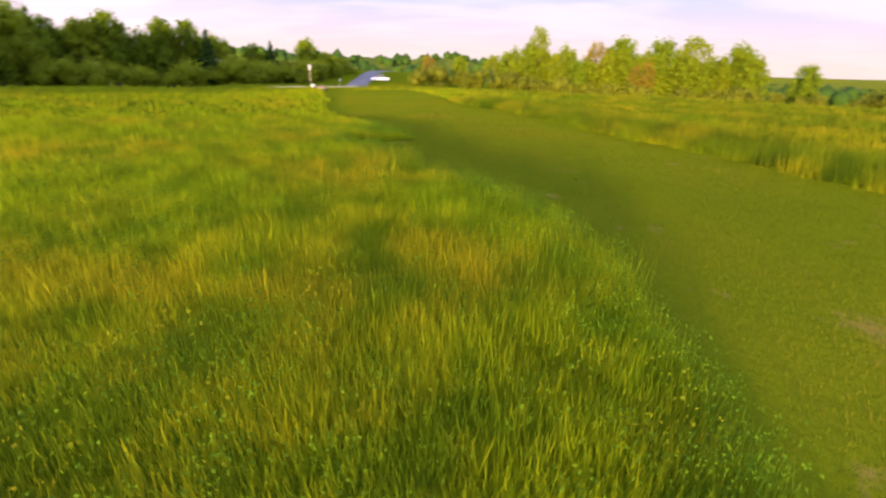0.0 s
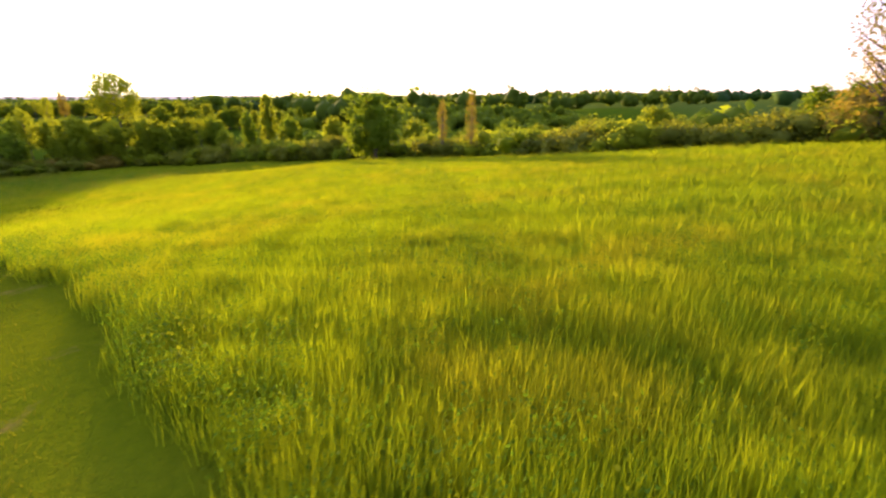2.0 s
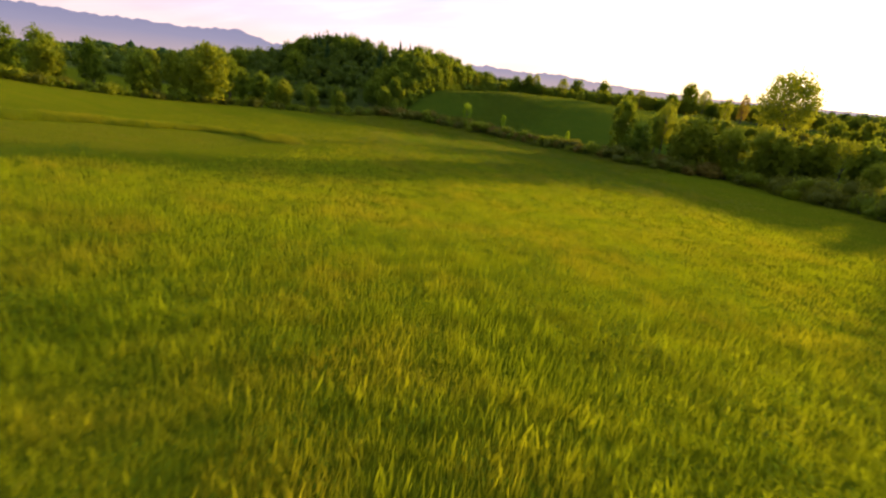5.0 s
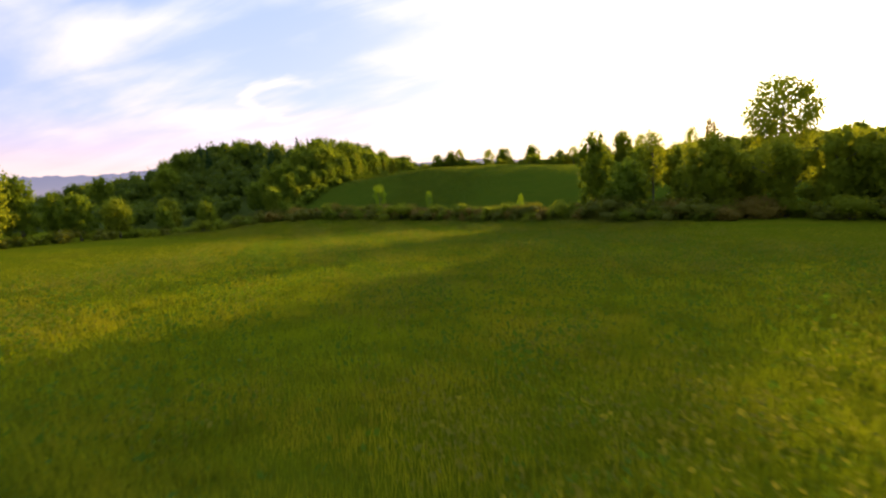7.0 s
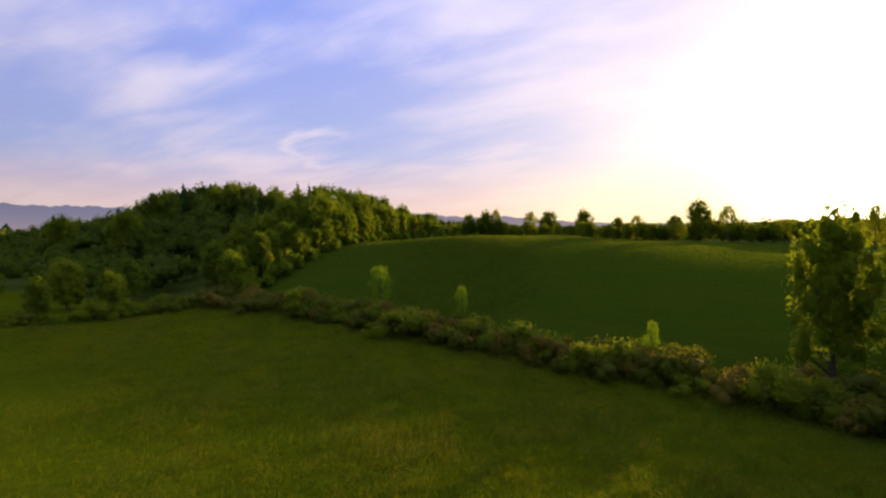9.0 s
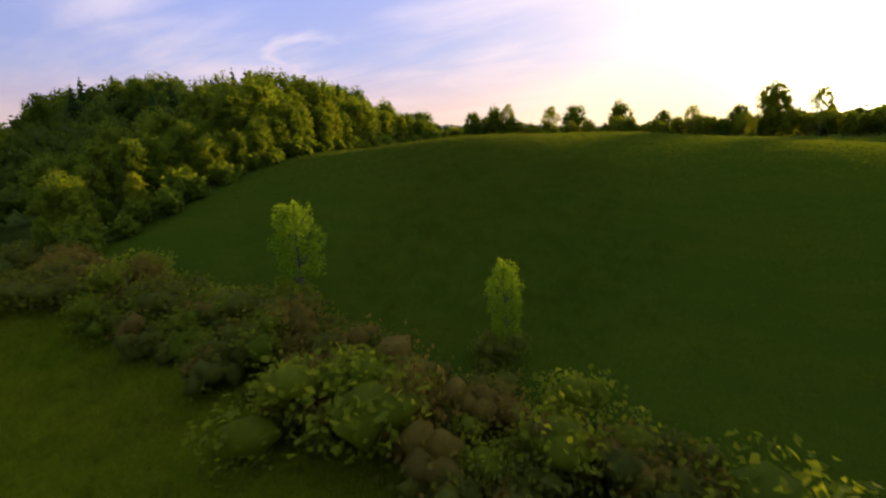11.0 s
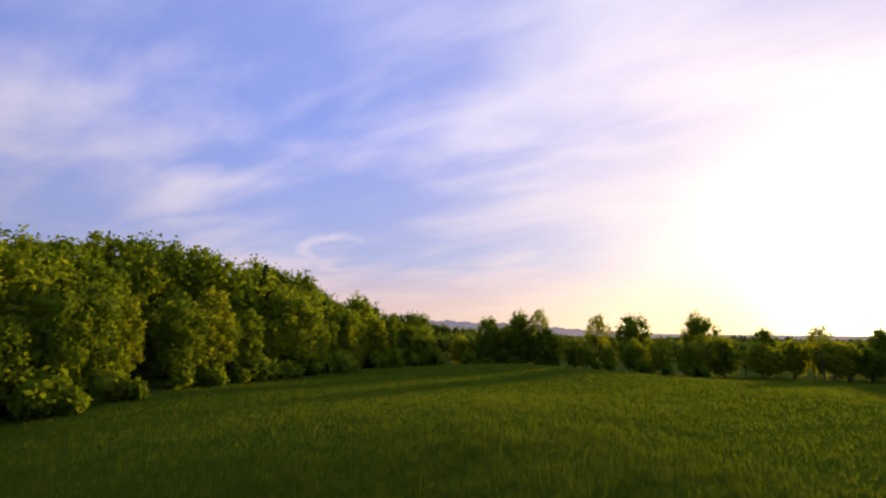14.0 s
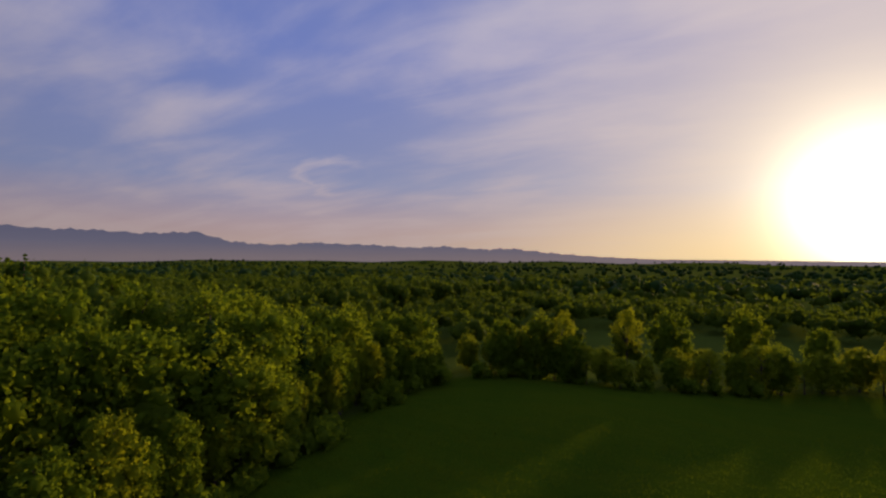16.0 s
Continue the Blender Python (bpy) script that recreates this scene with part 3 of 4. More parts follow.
# field hedge between the two fields
HEDGE = [(-68, 137), (-52, 136), (-40, 134), (-24, 131.5), (-8, 127.5), (6, 123)]
belt(HEDGE, 0.95, 2.2, SHRUB + RUSTY + RUSTY, (1.1, 3.7), B_LABEL, "bush", "field hedge", 1, (0.7, 1.3))
grow(SHRUB[3], -39.4, 138.4, 2.0, 0.9, "low yellow-green bush under a small tree", "bush")
grow(YOUNG, -39.3, 139.0, 5.6, 0.82, "small bright yellow-green tree behind the hedge")
grow(SHRUB[0], -27.2, 137.0, 1.8, 0.9, "low yellow-green bush under a small tree", "bush")
grow(YOUNG, -27.2, 137.4, 4.3, 0.6, "small bright yellow-green tree behind the hedge")
grow(YOUNG, -7.0, 129.6, 4.0, 0.48, "bright yellow-green sapling in the field hedge")
# thicket at the hedge's eastern end
grow(OAK[2], 4.8, 130.7, 12.3, 0.8, "tall leafy tree above the thicket")
grow(OAK[0], 9.8, 123.0, 8.2, 1.25, "broad dark round tree beside the hedge")
grow(AIRY[0], 13.2, 131.5, 11.4, 0.55, A_LABEL)
grow(OAK[2], 11.5, 134.5, 9.6, 0.9, "tall leafy tree above the thicket")
grow(OAK[1], 17.0, 131.0, 9.4, 1.0, "tall leafy tree above the thicket")
grow(TALL[1], 17.5, 122.0, 9.0, 0.5, "slim young tree above the hedge")
belt([(2, 124), (14, 119.5), (26, 115.5), (36, 110)], 1.4, 2.4, SHRUB + RUSTY, (2.0, 4.2), B_LABEL, "bush", "overgrown thicket", 2, (1.0, 1.5))
belt([(15, 125), (22, 121), (30, 118), (40, 114), (48, 110)], 2.5, 3.4, [OAK[3], OAK[2], TALL[1], OAK[1], AIRY[0]], (6.6, 10.8), T_LABEL, "tree", "thicket trees", 21, (1.0, 1.3))
belt([(36, 109), (42, 98), (46, 84), (50, 70), (51, 56)], 1.5, 2.2, SHRUB, (3.0, 5.5), "tall tangled green shrub at the field edge", "bush", "field edge shrubs", 25, (0.8, 1.2))
belt([(50, 56), (50, 42), (49, 28), (50, 14)], 1.4, 2.4, SHRUB, (2.6, 4.8), "tall tangled green shrub at the field edge", "bush", "field edge shrubs", 22, (0.9, 1.3))
belt([(50, 14), (51, 2), (54, -12), (58, -26)], 1.5, 2.0, SHRUB, (2.6, 4.4), B_LABEL, "bush", "low hedge", 23, (0.9, 1.4))
grow(TALL[1], 48.0, 93, 13.5, 0.62, "slim pale green tree at the field edge")
grow(TALL[2], 45.5, 97, 10.5, 0.75, "slim pale green tree at the field edge")
grow(OAK[0], 44.5, 54.5, 7.6, 1.2, "round green tree at the field edge")
grow(OAK[0], 42.0, 49.5, 9.2, 1.35, "large round dark-green tree at the field edge")
for x, y, h in ((56, 100, 8.5), (60, 88, 8.0), (62, 76, 7.5), (60, 62, 7.0), (62, 50, 6.4), (58, 40, 6.0), (62, 30, 5.8), (58, 20, 5.6), (66, 66, 7.0), (68, 42, 6.6), (70, 22, 6.0)):
    grow((OAK + TALL)[int(x + y) % 7], x, y, h, 1.15, group="trees behind the field edge")
for x, y, h in ((48.0, 38.0, 8.0), (47.5, 42.5, 7.4)):
    grow(BARE, x, y, h, 0.32, "thin dead-looking tree with few leaves")
grow(BARE, 51.0, 1.5, 11.4, 0.85, "tall half-bare tree with rust-tinged leaves")
grow(RUSTY[0], 50.2, 2.8, 4.6, 0.9, "rust-coloured bush under the tall tree", "bush")
grow(RUSTY[0], 51.8, -1.6, 4.2, 0.9, "rust-coloured bush under the tall tree", "bush")
# paler-leaved kinds only: sunlight on these crowns is put into their leaf colour
for k, (x, y, h) in enumerate(((57, -3, 5.0), (60, -6.5, 5.4), (61, -11, 6.4), (60, -16, 8.0), (62, -21, 9.0), (61, -25.5, 9.4), (64, -30, 10.0), (66, -35, 11.0), (70, -42, 11.5), (72, -24, 9.0))):
    grow((OAK[1], OAK[3], TALL[1])[k % 3], x, y, h, 1.05, group="trees by the lane")
belt([(70, 10), (72, -8), (70, -22), (76, -44)], 3.4, 2.0, OAK + TALL, (6.5, 8.5), T_LABEL, "tree", "trees by the lane", 27, (1.1, 1.4))
grow(AIRY[1], 62.5, -13, 6.8, 0.9, "small rust-tinged tree by the lane", "tree")
# beyond the far field
belt([(-84, 254), (-74, 254), (-62, 254)], 2.4, 2.2, OAK + TALL, (6.0, 9.0), T_LABEL, "tree", "far tree line", 5, (0.9, 1.3))
belt([(-62, 254), (-50, 257), (-38, 267), (-22, 274), (0, 279), (24, 274), (60, 262), (95, 250)], 2.9, 2.6, OAK + OAK + AIRY[:1], (5.0, 8.4), T_LABEL, "tree", "far tree line", 6, (0.9, 1.4))
for p, x, y, h, w in ((OAK[0], -74, 252, 8.6, 0.9), (OAK[2], -68, 254, 9.4, 0.9), (AIRY[0], -64.5, 255, 9.8, 0.6), (AIRY[0], -56, 272, 10.5, 0.7), (OAK[0], -48.6, 272, 11.0, 0.95),
                      (OAK[2], -36, 277, 11.0, 0.9), (OAK[0], -24, 282, 8.6, 0.8), (AIRY[0], -16.5, 272, 8.5, 0.7), (OAK[1], 3.5, 281, 13.4, 0.85), (AIRY[0], 11.5, 268, 10.6, 0.7), (OAK[0], -4, 284, 9.0, 1.0)):
    grow(p, x, y, h * 1.18, w * 1.1, A_LABEL if p in AIRY else T_LABEL, group="")
GREAT = broadleaf(91, 15, 8.2, 0.16, 60, 7000, 0.30, LEAF_LIGHT, open_crown=True)
HEIGHT[GREAT.name] = 15.0
grow(GREAT, 35.0, 157.5, 15.8, 0.86, "large spreading tree with an open crown")
grow(AIRY[1], 26.6, 182.4, 11.0, 0.45, A_LABEL)
grow(AIRY[0], 22.5, 182, 9.0, 0.6, A_LABEL)
belt([(14, 172), (26, 166), (36, 160), (48, 158), (66, 158)], 3.0, 2.5, SHRUB + OAK[:1], (3.0, 5.0), "scrubby green bush on the rise", "bush", "scrub on the rise", 24)
belt([(44, 156), (58, 150), (72, 146), (90, 140)], 3.0, 3.0, OAK + TALL, (5.0, 8.0), T_LABEL, "tree", "trees on the rise", 26, (1.1, 1.4))
# the wood on the left of the far field
belt([(-67, 139), (-73, 160), (-77.5, 187), (-80, 200), (-84.5, 225), (-83, 247)], 2.3, 1.2, [TALL[0], TALL[2], OAK[0], TALL[0], OAK[2], TALL[1]], (6.0, 10.5), D_LABEL, "tree", "wood edge", 3, (0.9, 1.35))
belt([(-72, 142), (-79, 162), (-83.5, 187), (-86, 200), (-90, 226), (-88, 250)], 3.0, 1.8, [TALL[0], TALL[2], OAK[0], OAK[2]], (12.5, 15.5), T_LABEL, "tree", "wood", 4, (0.95, 1.3))
belt([(-80, 146), (-87, 165), (-91, 187), (-94, 202), (-97, 228), (-95, 254)], 4.0, 2.5, [TALL[0], OAK[2], OAK[0], OAK[2]], (14.0, 17.0), T_LABEL, "tree", "wood", 41, (0.9, 1.2))
for x, y, h in ((-84.6, 203.5, 14.0), (-86, 216.5, 12.0), (-90, 228, 12.0), (-98, 172, 13.5), (-104, 180, 14.5), (-98, 192, 16.0), (-92, 238, 11.4), (-106, 196, 16.5)):
    grow(PINE[int(x) % 2], x, y, h, 1.0, P_LABEL, "conifer", "conifers in the wood")
# west side of the near field
for k, (x, y, h) in enumerate(((-95, 46, 9.0), (-93, 55, 10.5), (-92, 62, 9.0), (-93, 70, 11.5), (-90, 78, 10.0), (-90, 86, 11.5), (-87, 93, 14.5), (-90, 100, 13.5), (-86, 107, 9.5), (-84, 113, 8.0), (-80, 120, 6.5),
                               (-76, 127, 6.5), (-96, 84, 11.0), (-97, 96, 12.5), (-95, 108, 10.5), (-92, 118, 9.0), (-88, 127, 8.0), (-84, 134, 8.0), (-99, 64, 11.0))):
    grow((TALL + OAK)[(k * 3) % 7], x, y, h, 1.1, group="west field edge")
belt([(-93, 44), (-90, 60), (-88, 76), (-86, 92), (-83, 106), (-78, 118), (-72, 130), (-68, 137)], 1.8, 1.0, SHRUB, (1.8, 3.6), B_LABEL, "bush", "west hedge", 61)
# about the road
for k, (x, y, h) in enumerate(((77, -50, 9.5), (75, -54, 11.0), (80, -62, 12.0), (84, -66, 13.5), (76, -68, 10.0), (78, -74, 9.5), (72, -78, 10.5), (82, -78, 11.0), (70, -86, 10.5), (76, -92, 11.0), (62, -92, 9.5), (58, -98, 9.0), (52, -114, 9.5),
                               (56, -124, 9.0), (86, -56, 12.0))):
    grow((OAK[0], TALL[0], OAK[2], AIRY[0], TALL[2])[k % 5], x, y, h, 1.05, group="trees by the road")
belt([(68, -40), (74, -52), (76, -64), (70, -78), (62, -90)], 2.6, 2.6, OAK + TALL, (9.5, 13.5), T_LABEL, "tree", "trees by the road", 28, (1.1, 1.4))
belt([(58, -92), (51, -106), (50, -124), (54, -150)], 3.0, 2.0, OAK[1:] + SHRUB, (3.5, 6.5), T_LABEL, "tree", "trees by the road", 29, (1.1, 1.5))
belt([(2, -112), (-10, -104), (-22, -100), (-34, -96), (-44, -86)], 2.4, 2.2, [OAK[1], OAK[2], TALL[1], OAK[3]], (7.0, 11.5), T_LABEL, "tree", "trees beyond the strip", 30, (1.0, 1.4))
for x, y, h in ((60, -84, 10.5), (54, -98, 9.0), (66, -96, 10)):
    grow(PINE[0], x, y, h, 1.5, "bushy dark pine beside the road", "conifer", "pines by the road")
for k, (x, y, h, w) in enumerate(((-4, -108, 14.5, 0.6), (-10, -106, 11, 0.9), (-16, -104, 12.0, 0.9), (-21, -103, 13.5, 0.9), (-28, -99, 13, 1.0), (-34, -98, 13.0, 1.1), (-40, -92, 11.5, 1.1), (-24, -96, 8, 1.2), (-12, -100, 8, 1.2), (-48, -84, 8, 1), (6, -112, 8, 1), (14, -114, 7.5, 1), (22, -116, 7, 1))):
    grow((AIRY[0], OAK[2], AIRY[1], OAK[0], OAK[0])[k % 5], x, y, h, w, group="trees beyond the strip")

# ---------------------------------------------------------------- woods that nobody could count
def far_wood(name, spots, cards, size, cores, mat, label, low=0.45, category="wood", core=0.9):
    """Many crowns in one mesh; spots: x, y, height, radius."""
    rg = np.random.default_rng(len(spots))
    parts = []
    for x, y, h, r in spots:
        z = float(height(x, y))
        n = 4 if cards else 1
        a = rg.uniform(0, 6.28, n)
        cs = np.stack([x + np.cos(a) * r * 0.5, y + np.sin(a) * r * 0.5, z + h * rg.uniform(low, 0.86, n)], 1)
        cs[0] = (x, y, z + h - r * 0.6)
        rs = np.stack([np.full(n, r * 0.72), np.full(n, r * 0.72), np.full(n, max(r * 0.7, h * 0.24))], 1)
        got = [lobe_cores(rg, cs, rs, core, cores)]
        if cards:
            got.append(leaf_cards(rg, cs, rs, cards, size))
        parts.append(join(*got))
    me = quick_mesh(name, *join(*parts), mat)
    if not cards:
        me.shade_smooth()
    return tagged(new(name, me), label, category, kind="stuff")


def scrub(name, pts, step, width, hs, mat, label, seed, cards=200, size=0.30):
    """Low bushes run together along a line on the plan."""
    rg = np.random.default_rng(seed)
    spots = []
    for (ax, ay), (bx, by) in zip(pts[:-1], pts[1:]):
        ln = math.hypot(bx - ax, by - ay)
        for k in range(max(1, int(ln / step))):
            t, o, h = rg.uniform(0, 1), rg.uniform(-width, width), rg.uniform(*hs)
            spots.append((ax + (bx - ax) * t - (by - ay) / ln * o, ay + (by - ay) * t + (bx - ax) / ln * o, h, h * rg.uniform(0.5, 0.8)))
    return far_wood(name, spots, cards, size, ICO1, mat, label, 0.15, "bushes", 0.6)


scrub("undergrowth", [(-65, 139), (-71, 160), (-75, 187), (-77.5, 200), (-82, 225), (-80, 246), (-70, 252), (-50, 255), (-36, 265)], 1.9, 1.2, (1.2, 2.8), LEAF_WOOD, "leafy undergrowth along the foot of the wood", 42)
scrub("brambles", HEDGE, 0.36, 2.6, (0.5, 1.7), LEAF_BUSH, "tangled brownish green brambles in the field hedge", 44, 150, 0.11)
scrub("low_thorns", HEDGE, 1.1, 2.4, (0.8, 2.2), LEAF_RUST, "brown twiggy thorn growth in the field hedge", 45, 150, 0.10)
scrub("far_scrub", [(24, -108), (8, -106), (-14, -98)], 1.2, 2.4, (2.0, 4.2), LEAF_BUSH, "brownish green scrub at the field's far side", 72)
scrub("low_scrub", [(-14, -98), (-34, -86), (-52, -72), (-66, -58), (-84, -40)], 1.5, 1.6, (1.5, 3.2), LEAF_BUSH, "low brownish green scrub along the field's far side", 73)
scrub("roadside_scrub", [(72, -54), (64, -70), (56, -84), (50, -96), (48, -108)], 1.1, 2.6, (1.8, 4.6), LEAF_LIGHT, "yellow-green bushes beside the road", 71)


def scatter(rg, n, x0, x1, y0, y1, poly=None, avoid=None):
    x, y = rg.uniform(x0, x1, n), rg.uniform(y0, y1, n)
    keep = np.ones(n, bool)
    if poly:
        keep &= inside(x, y, poly)
    if avoid:
        for a in avoid:
            keep &= ~inside(x, y, a)
    return x[keep], y[keep]


rg = np.random.default_rng(99)
CLEARING = [(-84, 270), (-30, 278), (20, 290), (34, 336), (-40, 338), (-90, 322)]
CLEARING_2 = [(-120, 520), (-20, 470), (40, 520), (-60, 600)]
NEAR_FIELDS = [(-82, 134), (-98, 180), (-99, 262), (-60, 268), (0, 286), (100, 265), (130, 240), (100, 150), (60, 112), (66, 70), (64, 20), (84, -60), (60, -130), (-60, -130), (-60, 20), (-104, 44), (-100, 110)]
x, y = scatter(rg, 2600, -290, 120, 110, 420, FOREST, [NEAR_FIELDS, CLEARING])
k = np.hypot(x + 90, y - 230) < 190
far_wood("woodland", [(a, b, rg.uniform(10.5, 13.5) * (0.42 + 0.58 * min(1, max(0, (b - 150) / 45))) * (0.62 if b > 250 and a > -130 else 1.0), rg.uniform(2.4, 3.8)) for a, b in zip(x[k], y[k])], 130, 0.48, ICO1, LEAF_DEEP, "dense leafy woodland behind the field", core=0.62)
x, y = scatter(rg, 1900, -900, 500, 120, 1100, None, [NEAR_FIELDS, CLEARING, CLEARING_2])
k = np.hypot(x + 90, y - 230) >= 185
far_wood("woodland_beyond", [(a, b, rg.uniform(8, 12) * 0.8, rg.uniform(5, 8.5)) for a, b in zip(x[k], y[k])], 26, 1.6, ICO1, LEAF_DEEP, "rolling woodland reaching into the distance", core=0.72)
EAST_WOOD = [(44, 116), (58, 96), (64, 60), (64, 10), (300, -30), (330, 230), (135, 205), (90, 146), (60, 134)]
x, y = scatter(rg, 1700, 44, 330, -30, 240, EAST_WOOD)
k = (np.hypot(x, y) < 230)
far_wood("east_wood", [(a, b, rg.uniform(2.6, 4.6), rg.uniform(2.2, 3.4)) for a, b in zip(x[k], y[k])], 60, 0.75, ICO1, LEAF, "dense green wood behind the field edge")
ang, rad = rg.uniform(0, 2 * math.pi, 6000), 480 + 2900 * rg.uniform(0, 1, 6000) ** 1.3
x, y = np.cos(ang) * rad, np.sin(ang) * rad + 100
k = ~(inside(x, y, [(-330, -900), (-120, -900), (-10, -150), (-160, -150)]))
far_wood("distant_woods", [(a, b, rg.uniform(8, 13), rg.uniform(6, 13)) for a, b in zip(x[k], y[k])], 0, 1, ICO1, LEAF_DARK, "dark woods along the horizon")


rg = np.random.default_rng(17)
spots = [(-142 + rg.normal(0, 17), 200 + rg.normal(0, 15)) for k in range(36)]
for k, (a, b) in enumerate(spots):
    if a < -112:
        grow(PINE[k % 2] if k % 3 == 0 else (TALL[0], TALL[2], OAK[2])[k % 3], a, b, rg.uniform(12.5, 15.0), 1.1, T_LABEL if k % 3 else P_LABEL, "tree" if k % 3 else "conifer", "wood on the knoll")


# ---------------------------------------------------------------- far mountains
def mountains():
    m = bpy.data.materials.new("mountain_air")
    m.use_nodes = True
    nt = m.node_tree
    nt.nodes.clear()
    # glowing backdrop, unlit by the sun: distance haze is put into its colour
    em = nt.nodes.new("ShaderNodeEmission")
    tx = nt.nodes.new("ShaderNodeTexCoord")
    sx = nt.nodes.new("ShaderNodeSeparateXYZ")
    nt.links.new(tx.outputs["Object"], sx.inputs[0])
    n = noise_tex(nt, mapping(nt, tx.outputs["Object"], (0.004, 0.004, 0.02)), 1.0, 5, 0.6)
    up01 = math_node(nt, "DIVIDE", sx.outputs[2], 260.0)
    # painted haze thickens downwards: paler and warmer towards the foot
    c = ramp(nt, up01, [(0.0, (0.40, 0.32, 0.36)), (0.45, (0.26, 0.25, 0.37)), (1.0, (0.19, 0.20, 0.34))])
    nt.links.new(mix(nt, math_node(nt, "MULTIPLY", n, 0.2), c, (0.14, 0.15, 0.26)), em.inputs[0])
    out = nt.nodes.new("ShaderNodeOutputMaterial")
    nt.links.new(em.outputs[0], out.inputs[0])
    verts, quads = [], []
    crest = [(-26.5, 0), (2.6, 10), (8.7, 30), (13.8, 59), (18.6, 99), (22.1, 89), (26.8, 116), (30.6, 101), (36.2, 126), (39.0, 126), (42.6, 139), (45.5, 116), (48.5, 118), (51.6, 139), (54.8, 210), (56.9, 198), (59.9, 186), (64.2, 202), (67.5, 198), (71.3, 217), (76.5, 227), (85.5, 185), (102.3, 101), (119.1, 17)]
    for i in range(561):
        az = -26 + i * 0.25
        top = np.interp(az, [c[0] for c in crest], [c[1] for c in crest])
        top = top + (5 * math.sin(az * 2.9) + 3.5 * math.sin(az * 7.3 + 1) + 2 * math.sin(az * 17)) * min(1, top / 60)
        a = radians(az)
        for q, (dist, zz) in enumerate(((3900, -60), (4050, top * 0.45), (4300, top), (4450, -60))):
            verts.append((-46 - math.sin(a) * dist, 177 + math.cos(a) * dist, zz))
        if i:
            for q in range(3):
                b = (i - 1) * 4 + q
                quads.append((b, b + 4, b + 5, b + 1))
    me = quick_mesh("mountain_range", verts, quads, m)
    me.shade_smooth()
    tagged(new("mountain_range", me), "mountain range on the horizon, blue haze painted into its glow", "mountains", kind="structure")


mountains()


# ---------------------------------------------------------------- tall grass
def blades(rg, x, y, tall, wide, per, lean=0.35, mask=None):
    """Tufts of bent blades at the places given."""
    n = len(x)
    z = height(x, y)
    x, y, z = (np.repeat(v, per) for v in (x, y, z))
    h = np.repeat(tall, per) * rg.uniform(0.6, 1.15, n * per)
    w = np.repeat(wide, per) * rg.uniform(0.7, 1.3, n * per)
    sp = np.maximum(np.repeat(tall, per) * 0.3, 0.14)
    x = x + rg.normal(size=n * per) * sp
    y = y + rg.normal(size=n * per) * sp
    a, b = rg.uniform(0, 6.28, n * per), rg.uniform(0, 6.28, n * per)
    tilt = h * rg.uniform(0.03, lean, n * per)
    dx, dy = np.cos(a) * tilt + h * 0.05, np.sin(a) * tilt
    wx, wy = np.cos(b) * w, np.sin(b) * w
    v = np.stack([np.stack([x + wx, y + wy, z - 0.03], 1), np.stack([x - wx, y - wy, z - 0.03], 1), np.stack([x + dx, y + dy, z + h], 1)], 1).reshape(-1, 3)
    return v, np.arange(n * per * 3).reshape(-1, 3)


def field_spots(rg, n, line, reach, lo=0.0):
    xs, ys = [p[0] for p in line], [p[1] for p in line]
    x = rg.uniform(min(xs) - reach, max(xs) + reach, n)
    y = rg.uniform(min(ys) - reach, max(ys) + reach, n)
    d, _ = line_dist(x, y, line)
    k = (d < reach) & (d >= lo * 0.85) & (rg.uniform(0, 1, n) < np.clip((reach - d) / (0.35 * reach), 0, 1)) & (mown_mask(x, y) < 0.4) & ~inside(x, y, FOREST)
    return x[k], y[k]


def lush(x, y):
    return 0.80 + 0.18 * side_noise(x, y, 7.0, 2.0) + 0.30 * side_noise(x, y, 1.5, 4.0) + 0.30 * side_noise(x, y, 0.55, 1.0)


def meadow(name, seed, jobs, mat, label):
    rg = np.random.default_rng(seed)
    parts = []
    for line, reach, lo, n, tall, wide, per in jobs:
        x, y = field_spots(rg, n, line, reach, lo)
        hgt = tall * lush(x, y) * rg.uniform(0.8, 1.2, len(x))
        parts.append(blades(rg, x, y, hgt, np.full(len(x), wide), per, 0.42))
    return tagged(new(name, quick_mesh(name, *join(*parts), mat)), label, "grass", kind="stuff")


LOOP = [(12, 14), (9, 9), (8, 3), (10, -2), (12, -8)]
TURN = [(9, 4), (17, 7), (23, 9), (27, 14), (25, 26)]
RUN = [(22, 32), (13, 50), (4, 70)]
GLIDE = [(3, 74), (-6, 90), (-15, 108)]
FOOT = [(-64, 124), (-40, 120), (-18, 116), (2, 112)]
RIM = [(13.6, -13), (10.8, -8), (7.6, -3.4), (6.4, 0), (6.0, 4), (5.8, 8), (5.2, 13)]
CREST = [(-66, 190), (-30, 200), (10, 215), (40, 210)]
RISE = [(-31, 146), (-34, 158), (-42, 172)]
EDGE = [(-15, 53.5), (-19.5, 54.2), (-24.8, 50), (-22.6, 37.4), (-16.8, 28.6), (-11.8, 21), (-8.2, 11.4), (-5.8, 3.4), (-4.0, -3.4), (-2.2, -9), (2.6, -23), (8.6, -40)]
